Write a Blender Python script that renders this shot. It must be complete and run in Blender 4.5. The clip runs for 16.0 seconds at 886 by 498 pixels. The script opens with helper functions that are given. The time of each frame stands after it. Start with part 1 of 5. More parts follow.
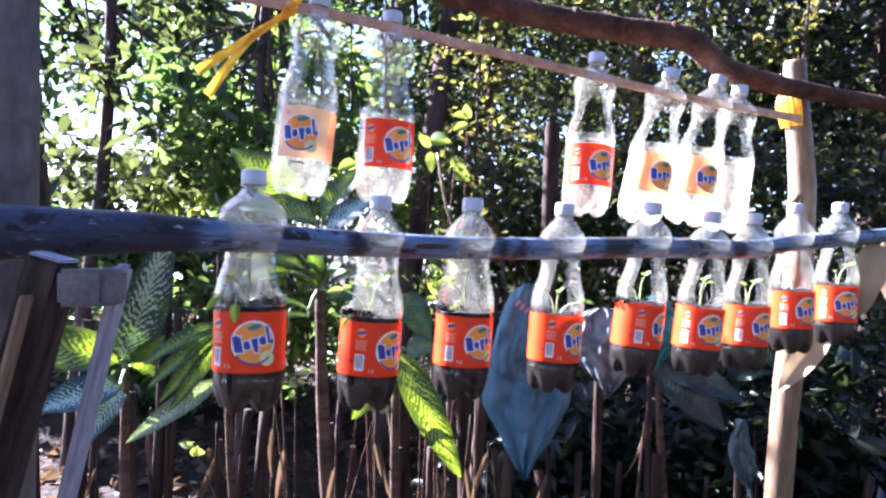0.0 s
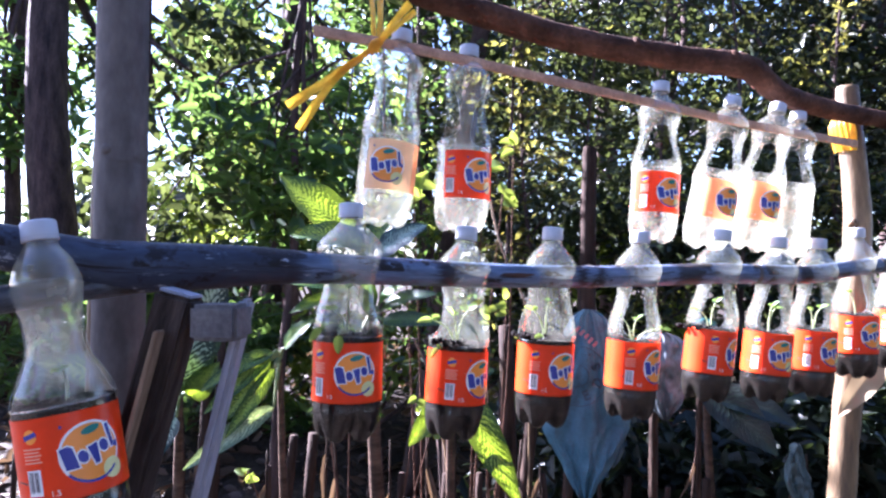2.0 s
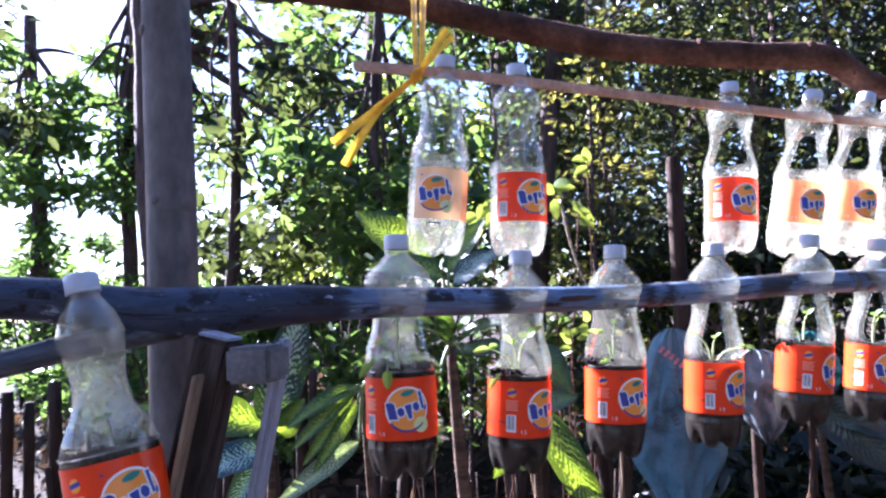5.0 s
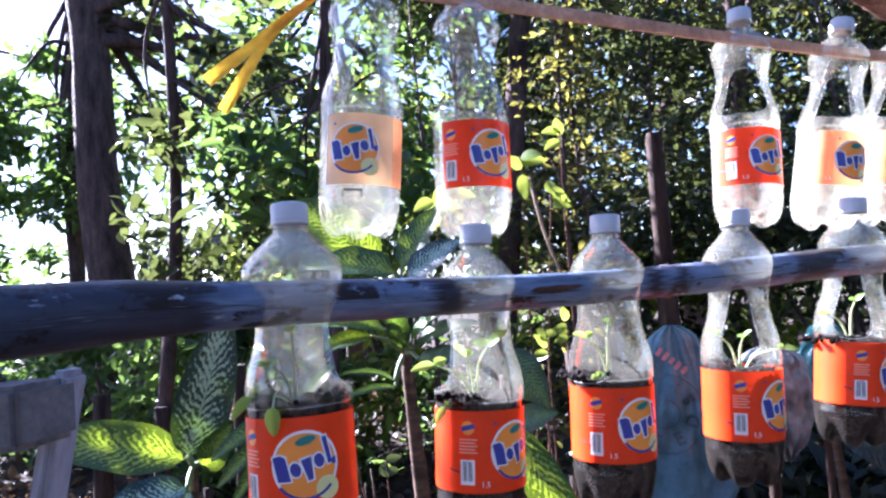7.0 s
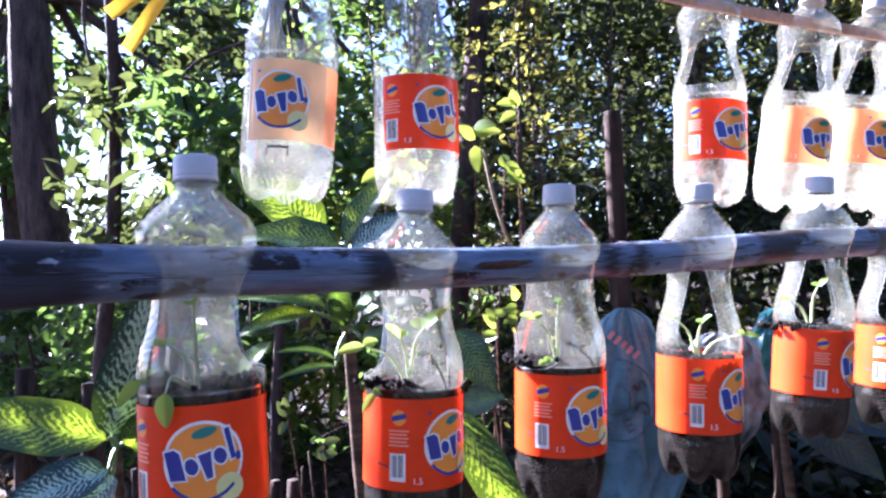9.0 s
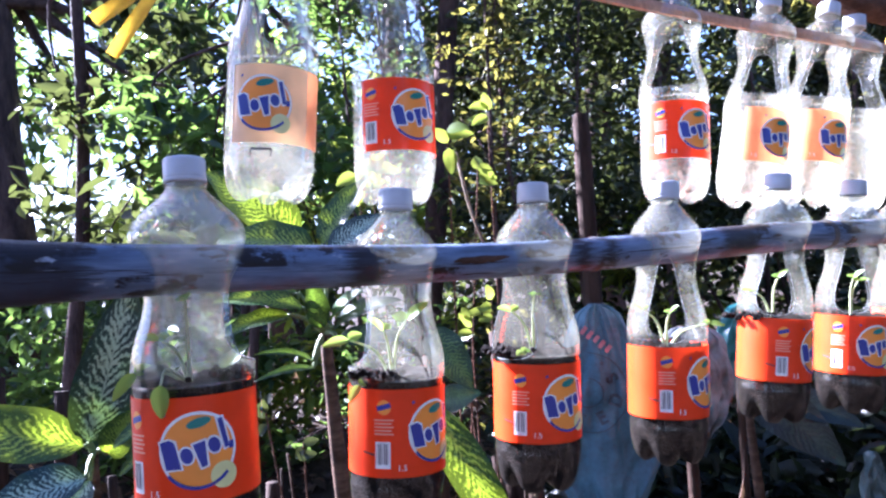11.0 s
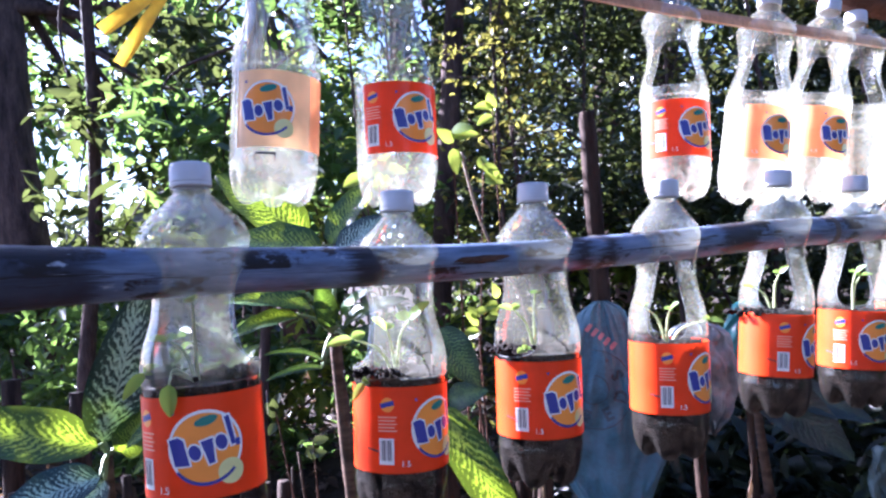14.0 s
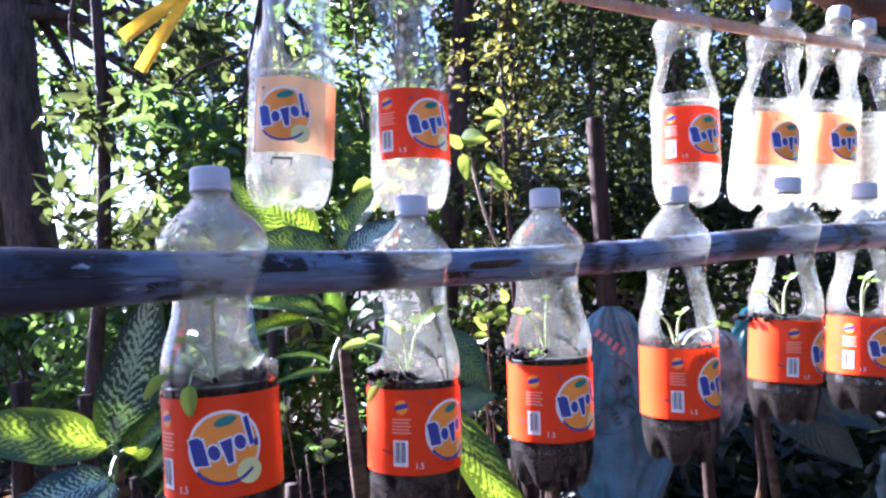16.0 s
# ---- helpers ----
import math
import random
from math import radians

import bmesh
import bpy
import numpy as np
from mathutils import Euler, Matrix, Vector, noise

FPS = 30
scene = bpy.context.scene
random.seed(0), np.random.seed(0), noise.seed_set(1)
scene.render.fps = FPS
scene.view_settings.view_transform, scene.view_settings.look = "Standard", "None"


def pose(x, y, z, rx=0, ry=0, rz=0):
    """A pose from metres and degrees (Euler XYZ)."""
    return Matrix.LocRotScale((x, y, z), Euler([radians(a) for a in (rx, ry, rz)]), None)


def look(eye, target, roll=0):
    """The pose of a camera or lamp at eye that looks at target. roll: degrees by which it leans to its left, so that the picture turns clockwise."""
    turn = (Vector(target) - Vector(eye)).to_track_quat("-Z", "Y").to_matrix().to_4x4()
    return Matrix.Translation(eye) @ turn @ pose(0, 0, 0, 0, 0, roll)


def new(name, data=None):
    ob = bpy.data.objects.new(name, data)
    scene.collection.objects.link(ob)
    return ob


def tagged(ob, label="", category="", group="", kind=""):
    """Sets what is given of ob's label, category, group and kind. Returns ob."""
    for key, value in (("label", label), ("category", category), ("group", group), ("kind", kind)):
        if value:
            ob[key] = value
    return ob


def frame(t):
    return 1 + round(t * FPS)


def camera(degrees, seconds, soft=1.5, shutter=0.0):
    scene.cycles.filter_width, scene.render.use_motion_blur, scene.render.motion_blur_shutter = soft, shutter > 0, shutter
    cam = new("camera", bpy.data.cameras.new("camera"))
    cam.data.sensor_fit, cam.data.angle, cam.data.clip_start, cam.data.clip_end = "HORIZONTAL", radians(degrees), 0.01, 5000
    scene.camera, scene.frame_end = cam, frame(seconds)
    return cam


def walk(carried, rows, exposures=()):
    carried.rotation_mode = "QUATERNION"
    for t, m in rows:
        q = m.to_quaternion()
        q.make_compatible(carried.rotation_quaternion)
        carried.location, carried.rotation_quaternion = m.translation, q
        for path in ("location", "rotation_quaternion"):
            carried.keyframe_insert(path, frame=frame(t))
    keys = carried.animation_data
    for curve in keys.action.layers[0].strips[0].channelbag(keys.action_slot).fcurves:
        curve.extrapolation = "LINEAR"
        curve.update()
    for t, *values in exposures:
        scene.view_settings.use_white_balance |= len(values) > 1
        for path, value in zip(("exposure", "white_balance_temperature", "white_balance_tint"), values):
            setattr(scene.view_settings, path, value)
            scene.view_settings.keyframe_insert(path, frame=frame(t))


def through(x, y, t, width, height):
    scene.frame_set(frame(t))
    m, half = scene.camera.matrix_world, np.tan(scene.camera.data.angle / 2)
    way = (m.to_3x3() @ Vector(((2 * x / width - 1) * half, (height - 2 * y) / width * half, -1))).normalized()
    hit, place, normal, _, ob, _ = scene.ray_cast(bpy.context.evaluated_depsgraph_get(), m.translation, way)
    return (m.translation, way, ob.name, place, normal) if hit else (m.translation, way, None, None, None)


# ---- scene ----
cam = camera(63.4, 16.0, 2.4)
PATH = [
    (0, (0.097, 0.081, 1.364), (0.014, 2.08, 1.364), 0.6),
    (0.5, (0.067, 0.078, 1.374), (-0.042, 2.075, 1.385), -0.2),
    (1, (0.054, 0.067, 1.383), (-0.159, 2.056, 1.423), -1.1),
    (1.5, (0.024, 0.061, 1.383), (-0.232, 2.043, 1.441), -0.4),
    (2, (-0.015, 0.061, 1.376), (-0.123, 2.058, 1.434), 0.2),
    (2.5, (-0.023, 0.062, 1.377), (-0.134, 2.054, 1.514), -1.9),
    (3, (0.055, 0.1, 1.365), (-0.295, 2.062, 1.523), -0.8),
    (3.5, (0.068, 0.114, 1.371), (-0.285, 2.075, 1.544), -1.5),
    (4, (0.048, 0.101, 1.372), (-0.35, 2.056, 1.514), -2.1),
    (4.5, (0.045, 0.092, 1.376), (-0.337, 2.05, 1.522), -1.8),
    (4.7, (0.047, 0.092, 1.379), (-0.338, 2.049, 1.513), -2.5),
    (6.8, (0.063, 0.347, 1.365), (-0.312, 2.306, 1.515), -4.2),
    (7, (0.04, 0.4, 1.368), (-0.266, 2.372, 1.506), -5.0),
    (7.5, (0.006, 0.489, 1.369), (-0.222, 2.474, 1.444), -2.1),
    (8, (0.031, 0.497, 1.376), (-0.293, 2.469, 1.449), -2.0),
    (8.5, (0.049, 0.493, 1.365), (-0.156, 2.481, 1.418), -2.9),
    (9, (0.046, 0.481, 1.363), (-0.143, 2.471, 1.432), -3.6),
    (9.2, (0.039, 0.481, 1.361), (-0.156, 2.47, 1.426), -4.1),
    (11.3, (0.04, 0.452, 1.355), (-0.065, 2.448, 1.436), -4.5),
    (11.5, (0.038, 0.453, 1.356), (-0.09, 2.447, 1.441), -4.5),
    (12, (0.04, 0.451, 1.355), (-0.132, 2.442, 1.44), -4.5),
    (12.5, (0.042, 0.451, 1.354), (-0.128, 2.442, 1.447), -4.7),
    (13, (0.042, 0.446, 1.355), (-0.129, 2.436, 1.459), -4.8),
    (13.5, (0.043, 0.442, 1.355), (-0.117, 2.434, 1.449), -4.8),
    (14, (0.05, 0.441, 1.355), (-0.089, 2.434, 1.43), -5.1),
    (14.5, (0.04, 0.441, 1.353), (-0.128, 2.433, 1.422), -5.5),
    (15, (0.015, 0.449, 1.351), (-0.32, 2.421, 1.38), -5.9),
    (15.5, (0.013, 0.439, 1.358), (-0.359, 2.404, 1.418), -4.7),
    (16, (0.042, 0.432, 1.355), (-0.109, 2.424, 1.445), -4.8),
]
walk(cam, [(t, look(eye, target, roll)) for t, eye, target, roll in PATH], [(0, 3.56, 5100, 30), (1.5, 3.50, 5100, 30), (3, 3.32, 5050, 29), (7, 3.30, 5050, 29), (11.5, 3.34, 4950, 31), (16, 3.34, 4950, 31)])

# ---- light ----
SUN = Vector((-0.717, 0.414, 0.56)).normalized()
world = bpy.data.worlds.new("sky")
scene.world = world
world.use_nodes = True
wn = world.node_tree
sky = wn.nodes.new("ShaderNodeTexSky")
sky.sky_type, sky.sun_disc = "NISHITA", False
sky.sun_elevation, sky.sun_rotation = math.asin(SUN.z), math.atan2(SUN.x, SUN.y)
wn.nodes["Background"].inputs["Strength"].default_value = 0.043
wn.links.new(sky.outputs[0], wn.nodes["Background"].inputs["Color"])
sun = new("sun", bpy.data.lights.new("sun", "SUN"))
sun.data.energy, sun.data.angle, sun.data.color = 7.5, radians(0.55), (1.0, 0.93, 0.80)
sun.matrix_world = look(SUN * 30, (0, 0, 0))

# ---- materials ----
def nodes_of(name):
    m = bpy.data.materials.new(name)
    m.use_nodes = True
    nt = m.node_tree
    return m, nt, nt.nodes["Principled BSDF"], nt.nodes["Material Output"]


def ramp(nt, fac, stops):
    r = nt.nodes.new("ShaderNodeValToRGB")
    els = r.color_ramp.elements
    while len(els) < len(stops):
        els.new(0.5)
    for e, (p, c) in zip(els, stops):
        e.position, e.color = p, (*c, 1)
    nt.links.new(fac, r.inputs[0])
    return r.outputs[0]


def noise_of(nt, scale, detail=4, coords="Object", stretch=(1, 1, 1), rough=0.55):
    tc, mp, nz = nt.nodes.new("ShaderNodeTexCoord"), nt.nodes.new("ShaderNodeMapping"), nt.nodes.new("ShaderNodeTexNoise")
    mp.inputs["Scale"].default_value = stretch
    nt.links.new(tc.outputs[coords], mp.inputs[0])
    nt.links.new(mp.outputs[0], nz.inputs["Vector"])
    nz.inputs["Scale"].default_value, nz.inputs["Detail"].default_value, nz.inputs["Roughness"].default_value = scale, detail, rough
    return nz.outputs["Fac"]


def mixed(nt, fac, a, b, mode="MIX"):
    mx = nt.nodes.new("ShaderNodeMix")
    mx.data_type, mx.blend_type = "RGBA", mode
    for sock, v in ((mx.inputs[0], fac), (mx.inputs[6], a), (mx.inputs[7], b)):
        if isinstance(v, (int, float)):
            sock.default_value = v
        elif isinstance(v, tuple):
            sock.default_value = (*v, 1)
        else:
            nt.links.new(v, sock)
    return mx.outputs[2]


def bump(nt, height, strength, distance=0.01):
    b = nt.nodes.new("ShaderNodeBump")
    b.inputs["Strength"].default_value, b.inputs["Distance"].default_value = strength, distance
    nt.links.new(height, b.inputs["Height"])
    return b.outputs[0]


def island(nt):
    return nt.nodes.new("ShaderNodeNewGeometry").outputs["Random Per Island"]


def surface(name, stops, scale=20, stretch=(1, 1, 1), rough=0.7, relief=0.4, depth=0.004, fine=6.0, metal=0.0, patches=None, coords="Object"):
    """Two scales of noise in the colour, relief, and optional dark patches (colour, scale, lower edge)."""
    m, nt, p, out = nodes_of(name)
    big = noise_of(nt, scale, 5, coords, stretch)
    small = noise_of(nt, scale * fine, 3, coords, stretch)
    col = ramp(nt, big, stops)
    col = mixed(nt, 0.35, col, ramp(nt, small, [(0.3, (0.25, 0.25, 0.25)), (0.7, (0.9, 0.9, 0.9))]), "OVERLAY")
    if patches:
        for pc, ps, edge, pst in patches:
            mask = ramp(nt, noise_of(nt, ps, 4, coords, pst, 0.65), [(edge, (0, 0, 0)), (edge + 0.07, (1, 1, 1))])
            col = mixed(nt, mask, col, pc)
    nt.links.new(col, p.inputs["Base Color"])
    p.inputs["Roughness"].default_value, p.inputs["Metallic"].default_value = rough, metal
    p.inputs["Specular IOR Level"].default_value = 0.12 if rough > 0.72 else 0.5
    nt.links.new(bump(nt, small, relief, depth), p.inputs["Normal"])
    return m


def plain(name, colour, rough=0.5, vary=0.15, scale=40, through=0.0, shine=0.5):
    """A printed or moulded surface with slight unevenness; through: share of light that shines through."""
    m, nt, p, out = nodes_of(name)
    nz = noise_of(nt, scale, 3)
    lo = tuple(c * (1 - vary) for c in colour)
    hi = tuple(min(1, c * (1 + vary)) for c in colour)
    col = ramp(nt, nz, [(0.35, lo), (0.65, hi)])
    nt.links.new(col, p.inputs["Base Color"])
    p.inputs["Roughness"].default_value, p.inputs["Specular IOR Level"].default_value = rough, shine
    if through:
        tr, mx = nt.nodes.new("ShaderNodeBsdfTranslucent"), nt.nodes.new("ShaderNodeMixShader")
        mx.inputs[0].default_value = through
        nt.links.new(col, tr.inputs[0])
        nt.links.new(p.outputs[0], mx.inputs[1])
        nt.links.new(tr.outputs[0], mx.inputs[2])
        nt.links.new(mx.outputs[0], out.inputs[0])
    return m


def leaf_surface(name, dark, light, glow, through=0.45, rough=0.42):
    m, nt, p, out = nodes_of(name)
    rnd = island(nt)
    nz = noise_of(nt, 1.3, 3)
    col = mixed(nt, 0.4, ramp(nt, rnd, [(0.0, dark), (1.0, light)]), ramp(nt, nz, [(0.3, dark), (0.7, light)]))
    tcol = mixed(nt, 0.75, col, ramp(nt, rnd, [(0.0, tuple(g * 0.55 for g in glow)), (1.0, glow)]))
    nt.links.new(col, p.inputs["Base Color"])
    p.inputs["Roughness"].default_value, p.inputs["Specular IOR Level"].default_value = rough, 0.35
    tr, mx = nt.nodes.new("ShaderNodeBsdfTranslucent"), nt.nodes.new("ShaderNodeMixShader")
    mx.inputs[0].default_value = through
    nt.links.new(tcol, tr.inputs[0])
    nt.links.new(p.outputs[0], mx.inputs[1])
    nt.links.new(tr.outputs[0], mx.inputs[2])
    nt.links.new(mx.outputs[0], out.inputs[0])
    return m


def variegated(name, base, pale, glow, through=0.28, rough=0.42):
    """Dumb-cane leaf: UV x runs across the blade (midrib at 0.5), y along it; pale flecks follow the side veins."""
    m, nt, p, out = nodes_of(name)
    L, N = nt.links, nt.nodes
    uv, sep = N.new("ShaderNodeTexCoord"), N.new("ShaderNodeSeparateXYZ")
    L.new(uv.outputs["UV"], sep.inputs[0])

    def calc(op, a, b=None):
        n = N.new("ShaderNodeMath")
        n.operation = op
        for i, v in enumerate((a, b)):
            if v is None:
                continue
            if isinstance(v, (int, float)):
                n.inputs[i].default_value = v
            else:
                L.new(v, n.inputs[i])
        return n.outputs[0]
    across = calc("ABSOLUTE", calc("MULTIPLY", calc("SUBTRACT", sep.outputs[0], 0.5), 2.0))
    slant = calc("SUBTRACT", sep.outputs[1], calc("MULTIPLY", across, 0.20))
    wob = noise_of(nt, 7, 4, "UV")
    stripe = calc("SINE", calc("ADD", calc("MULTIPLY", slant, 105.0), calc("MULTIPLY", wob, 15.0)))
    stripe = calc("ADD", calc("MULTIPLY", stripe, 0.5), 0.5)
    blot = noise_of(nt, 10, 6, "UV", (1.3, 3.6, 1), 0.78)
    patch = noise_of(nt, 2.2, 2, "UV", (1, 2.0, 1))
    near = calc("MULTIPLY", calc("SUBTRACT", 1.0, calc("POWER", across, 2.0)), 0.22)
    mask = calc("ADD", calc("ADD", calc("MULTIPLY", stripe, 0.15), calc("MULTIPLY", blot, 0.8)), calc("ADD", near, calc("MULTIPLY", patch, 0.35)))
    fleck = ramp(nt, mask, [(0.80, (0, 0, 0)), (0.90, (1, 1, 1))])
    rib = ramp(nt, across, [(0.0, (1, 1, 1)), (0.05, (0, 0, 0))])
    shade = ramp(nt, blot, [(0.3, tuple(c * 0.6 for c in base)), (0.7, tuple(c * 1.3 for c in base))])
    col = mixed(nt, mixed(nt, 1.0, fleck, rib, "LIGHTEN"), shade, pale)
    tcol = mixed(nt, fleck, tuple(g * 0.30 for g in glow), tuple(min(1, g * 1.5) for g in glow))
    L.new(col, p.inputs["Base Color"])
    p.inputs["Roughness"].default_value, p.inputs["Specular IOR Level"].default_value = rough, 0.4
    L.new(bump(nt, stripe, 0.25, 0.004), p.inputs["Normal"])
    tr, mx = N.new("ShaderNodeBsdfTranslucent"), N.new("ShaderNodeMixShader")
    mx.inputs[0].default_value = through
    L.new(tcol, tr.inputs[0])
    L.new(p.outputs[0], mx.inputs[1])
    L.new(tr.outputs[0], mx.inputs[2])
    L.new(mx.outputs[0], out.inputs[0])
    return m


def clear_plastic(name, haze, tint=(0.95, 0.96, 0.93), wet=0.0, milk=0.35, film_below=0.03, film_above=1.0):
    """Thin clear plastic with a dusty, scuffed film; haze: how much of it hides what is behind."""
    m, nt, p, out = nodes_of(name)
    L, N = nt.links, nt.nodes
    N.remove(p)
    tp, gl, df, tl = N.new("ShaderNodeBsdfTransparent"), N.new("ShaderNodeBsdfGlossy"), N.new("ShaderNodeBsdfDiffuse"), N.new("ShaderNodeBsdfTranslucent")
    tp.inputs[0].default_value = (*tint, 1)
    gl.inputs["Roughness"].default_value = 0.05
    df.inputs[0].default_value = (0.81, 0.79, 0.63, 1)
    tl.inputs[0].default_value = (0.88, 0.86, 0.70, 1)
    dust = ramp(nt, noise_of(nt, 24, 4, rough=0.6), [(0.3, (haze * 0.6,) * 3), (0.75, (haze * 1.35,) * 3)])
    if wet:
        tc, sep, rise = N.new("ShaderNodeTexCoord"), N.new("ShaderNodeSeparateXYZ"), N.new("ShaderNodeMapRange")
        L.new(tc.outputs["Object"], sep.inputs[0])
        L.new(sep.outputs[2], rise.inputs[0])
        for k, v in enumerate((wet - 0.006, wet + 0.012, film_below, film_above)):
            rise.inputs[k + 1].default_value = v
        dry = N.new("ShaderNodeMath")
        dry.operation = "MULTIPLY"
        L.new(dust, dry.inputs[0])
        L.new(rise.outputs[0], dry.inputs[1])
        dust = dry.outputs[0]
    film, base, top = N.new("ShaderNodeMixShader"), N.new("ShaderNodeMixShader"), N.new("ShaderNodeMixShader")
    film.inputs[0].default_value = milk
    L.new(df.outputs[0], film.inputs[1])
    L.new(tl.outputs[0], film.inputs[2])
    L.new(dust, base.inputs[0])
    L.new(tp.outputs[0], base.inputs[1])
    L.new(film.outputs[0], base.inputs[2])
    fr, gain = N.new("ShaderNodeLayerWeight"), N.new("ShaderNodeMath")
    fr.inputs["Blend"].default_value = 0.12
    gain.operation = "MULTIPLY_ADD"
    gain.inputs[1].default_value, gain.inputs[2].default_value = 0.62, 0.045
    wav = bump(nt, noise_of(nt, 22, 1), 0.06, 0.01)
    for n in (gl, fr):
        L.new(wav, n.inputs["Normal"])
    L.new(fr.outputs["Facing"], gain.inputs[0])
    L.new(gain.outputs[0], top.inputs[0])
    L.new(base.outputs[0], top.inputs[1])
    L.new(gl.outputs[0], top.inputs[2])
    L.new(top.outputs[0], out.inputs[0])
    return m


# centre line and radius of the bamboo pole
PY = [(-0.80, 0.37, 1.425, 0.017), (-0.55, 0.635, 1.404, 0.0205), (-0.485, 0.715, 1.399, 0.0215), (-0.425, 0.79, 1.380, 0.028), (-0.36, 0.85, 1.378, 0.0275), (-0.30, 0.905, 1.380, 0.0245), (-0.275, 0.930, 1.3798, 0.0228), (-0.255, 0.95, 1.379, 0.0215), (-0.188, 1.003, 1.376, 0.0195), (-0.037, 1.122, 1.369, 0.0185), (0.097, 1.195, 1.366, 0.0175),
      (0.249, 1.275, 1.367, 0.018), (0.42, 1.385, 1.371, 0.0185), (0.549, 1.455, 1.369, 0.018), (0.65, 1.52, 1.371, 0.018), (0.766, 1.60, 1.384, 0.017), (0.898, 1.68, 1.394, 0.016), (1.3, 1.93, 1.43, 0.014)]


def run_to(x):
    """Length of the pole from its old end to the place x."""
    run = 0.0
    for p, q in zip(PY, PY[1:]):
        step = math.dist(p[:3], q[:3])
        if q[0] >= x:
            return run + step * (x - p[0]) / (q[0] - p[0])
        run += step
    return run


RUN_SPLIT = run_to(-0.243)
RUN_BLOTS = [(run_to(-0.072), 0.007), (run_to(0.138), 0.003), (run_to(0.168), 0.002), (run_to(0.335), 0.013), (run_to(0.60), 0.008)]


def bamboo_surface():
    """Weathered cane: UV y runs along it in metres. Its old end is dark and rotten, dark blotches sit at the nodes."""
    m, nt, p, out = nodes_of("weathered bamboo")
    L, N = nt.links, nt.nodes
    uv, sep = N.new("ShaderNodeTexCoord"), N.new("ShaderNodeSeparateXYZ")
    L.new(uv.outputs["UV"], sep.inputs[0])

    def calc(op, a, b):
        n = N.new("ShaderNodeMath")
        n.operation = op
        for k, v in enumerate((a, b)):
            if isinstance(v, (int, float)):
                n.inputs[k].default_value = v
            else:
                L.new(v, n.inputs[k])
        return n.outputs[0]
    big = noise_of(nt, 5, 5, "UV", (2.0, 3.0, 1))
    fibre = noise_of(nt, 30, 4, "UV", (5.0, 0.6, 1))
    # grey cane, with the blue sheen of the sky put into the colour
    col = ramp(nt, big, [(0.25, (0.055, 0.066, 0.095)), (0.5, (0.105, 0.140, 0.225)), (0.75, (0.19, 0.235, 0.34))])
    col = mixed(nt, 0.2, col, ramp(nt, fibre, [(0.3, (0.25, 0.25, 0.25)), (0.7, (0.9, 0.9, 0.9))]), "OVERLAY")
    # place along the cane, made ragged by long fibres and by round stains
    ragged = calc("ADD", sep.outputs[1], calc("MULTIPLY", calc("SUBTRACT", noise_of(nt, 6, 4, "UV", (3.0, 1.2, 1), 0.7), 0.5), 0.06))
    along = calc("MULTIPLY", ragged, 0.5)
    dark = (1, 1, 1)
    clean = (0, 0, 0)
    stops = [(0.0, (0.62,) * 3), (0.30, (0.80,) * 3), (RUN_SPLIT / 2 - 0.05, (0.86,) * 3), (RUN_SPLIT / 2 - 0.006, (0.95,) * 3), (RUN_SPLIT / 2, clean)]
    for r, w in RUN_BLOTS:
        stops += [(r / 2 - w - 0.004, clean), (r / 2 - w, dark), (r / 2 + w, dark), (r / 2 + w + 0.004, clean)]
    col = mixed(nt, ramp(nt, along, stops), col, mixed(nt, big, (0.011, 0.010, 0.015), (0.036, 0.037, 0.055)))
    for colour, scale, edge, stretch in (((0.016, 0.012, 0.013), 2.4, 0.53, (0.9, 4.2, 1)), ((0.014, 0.011, 0.012), 3.4, 0.585, (3.5, 1.6, 1)), ((0.30, 0.32, 0.38), 4.0, 0.62, (2.0, 5.0, 1))):
        col = mixed(nt, ramp(nt, noise_of(nt, scale, 5, "UV", stretch, 0.7), [(edge, clean), (edge + 0.05, dark)]), col, colour)
    L.new(col, p.inputs["Base Color"])
    L.new(ramp(nt, big, [(0.3, (0.62,) * 3), (0.7, (0.40,) * 3)]), p.inputs["Roughness"])
    p.inputs["Specular IOR Level"].default_value = 0.2
    L.new(bump(nt, fibre, 0.25, 0.002), p.inputs["Normal"])
    return m


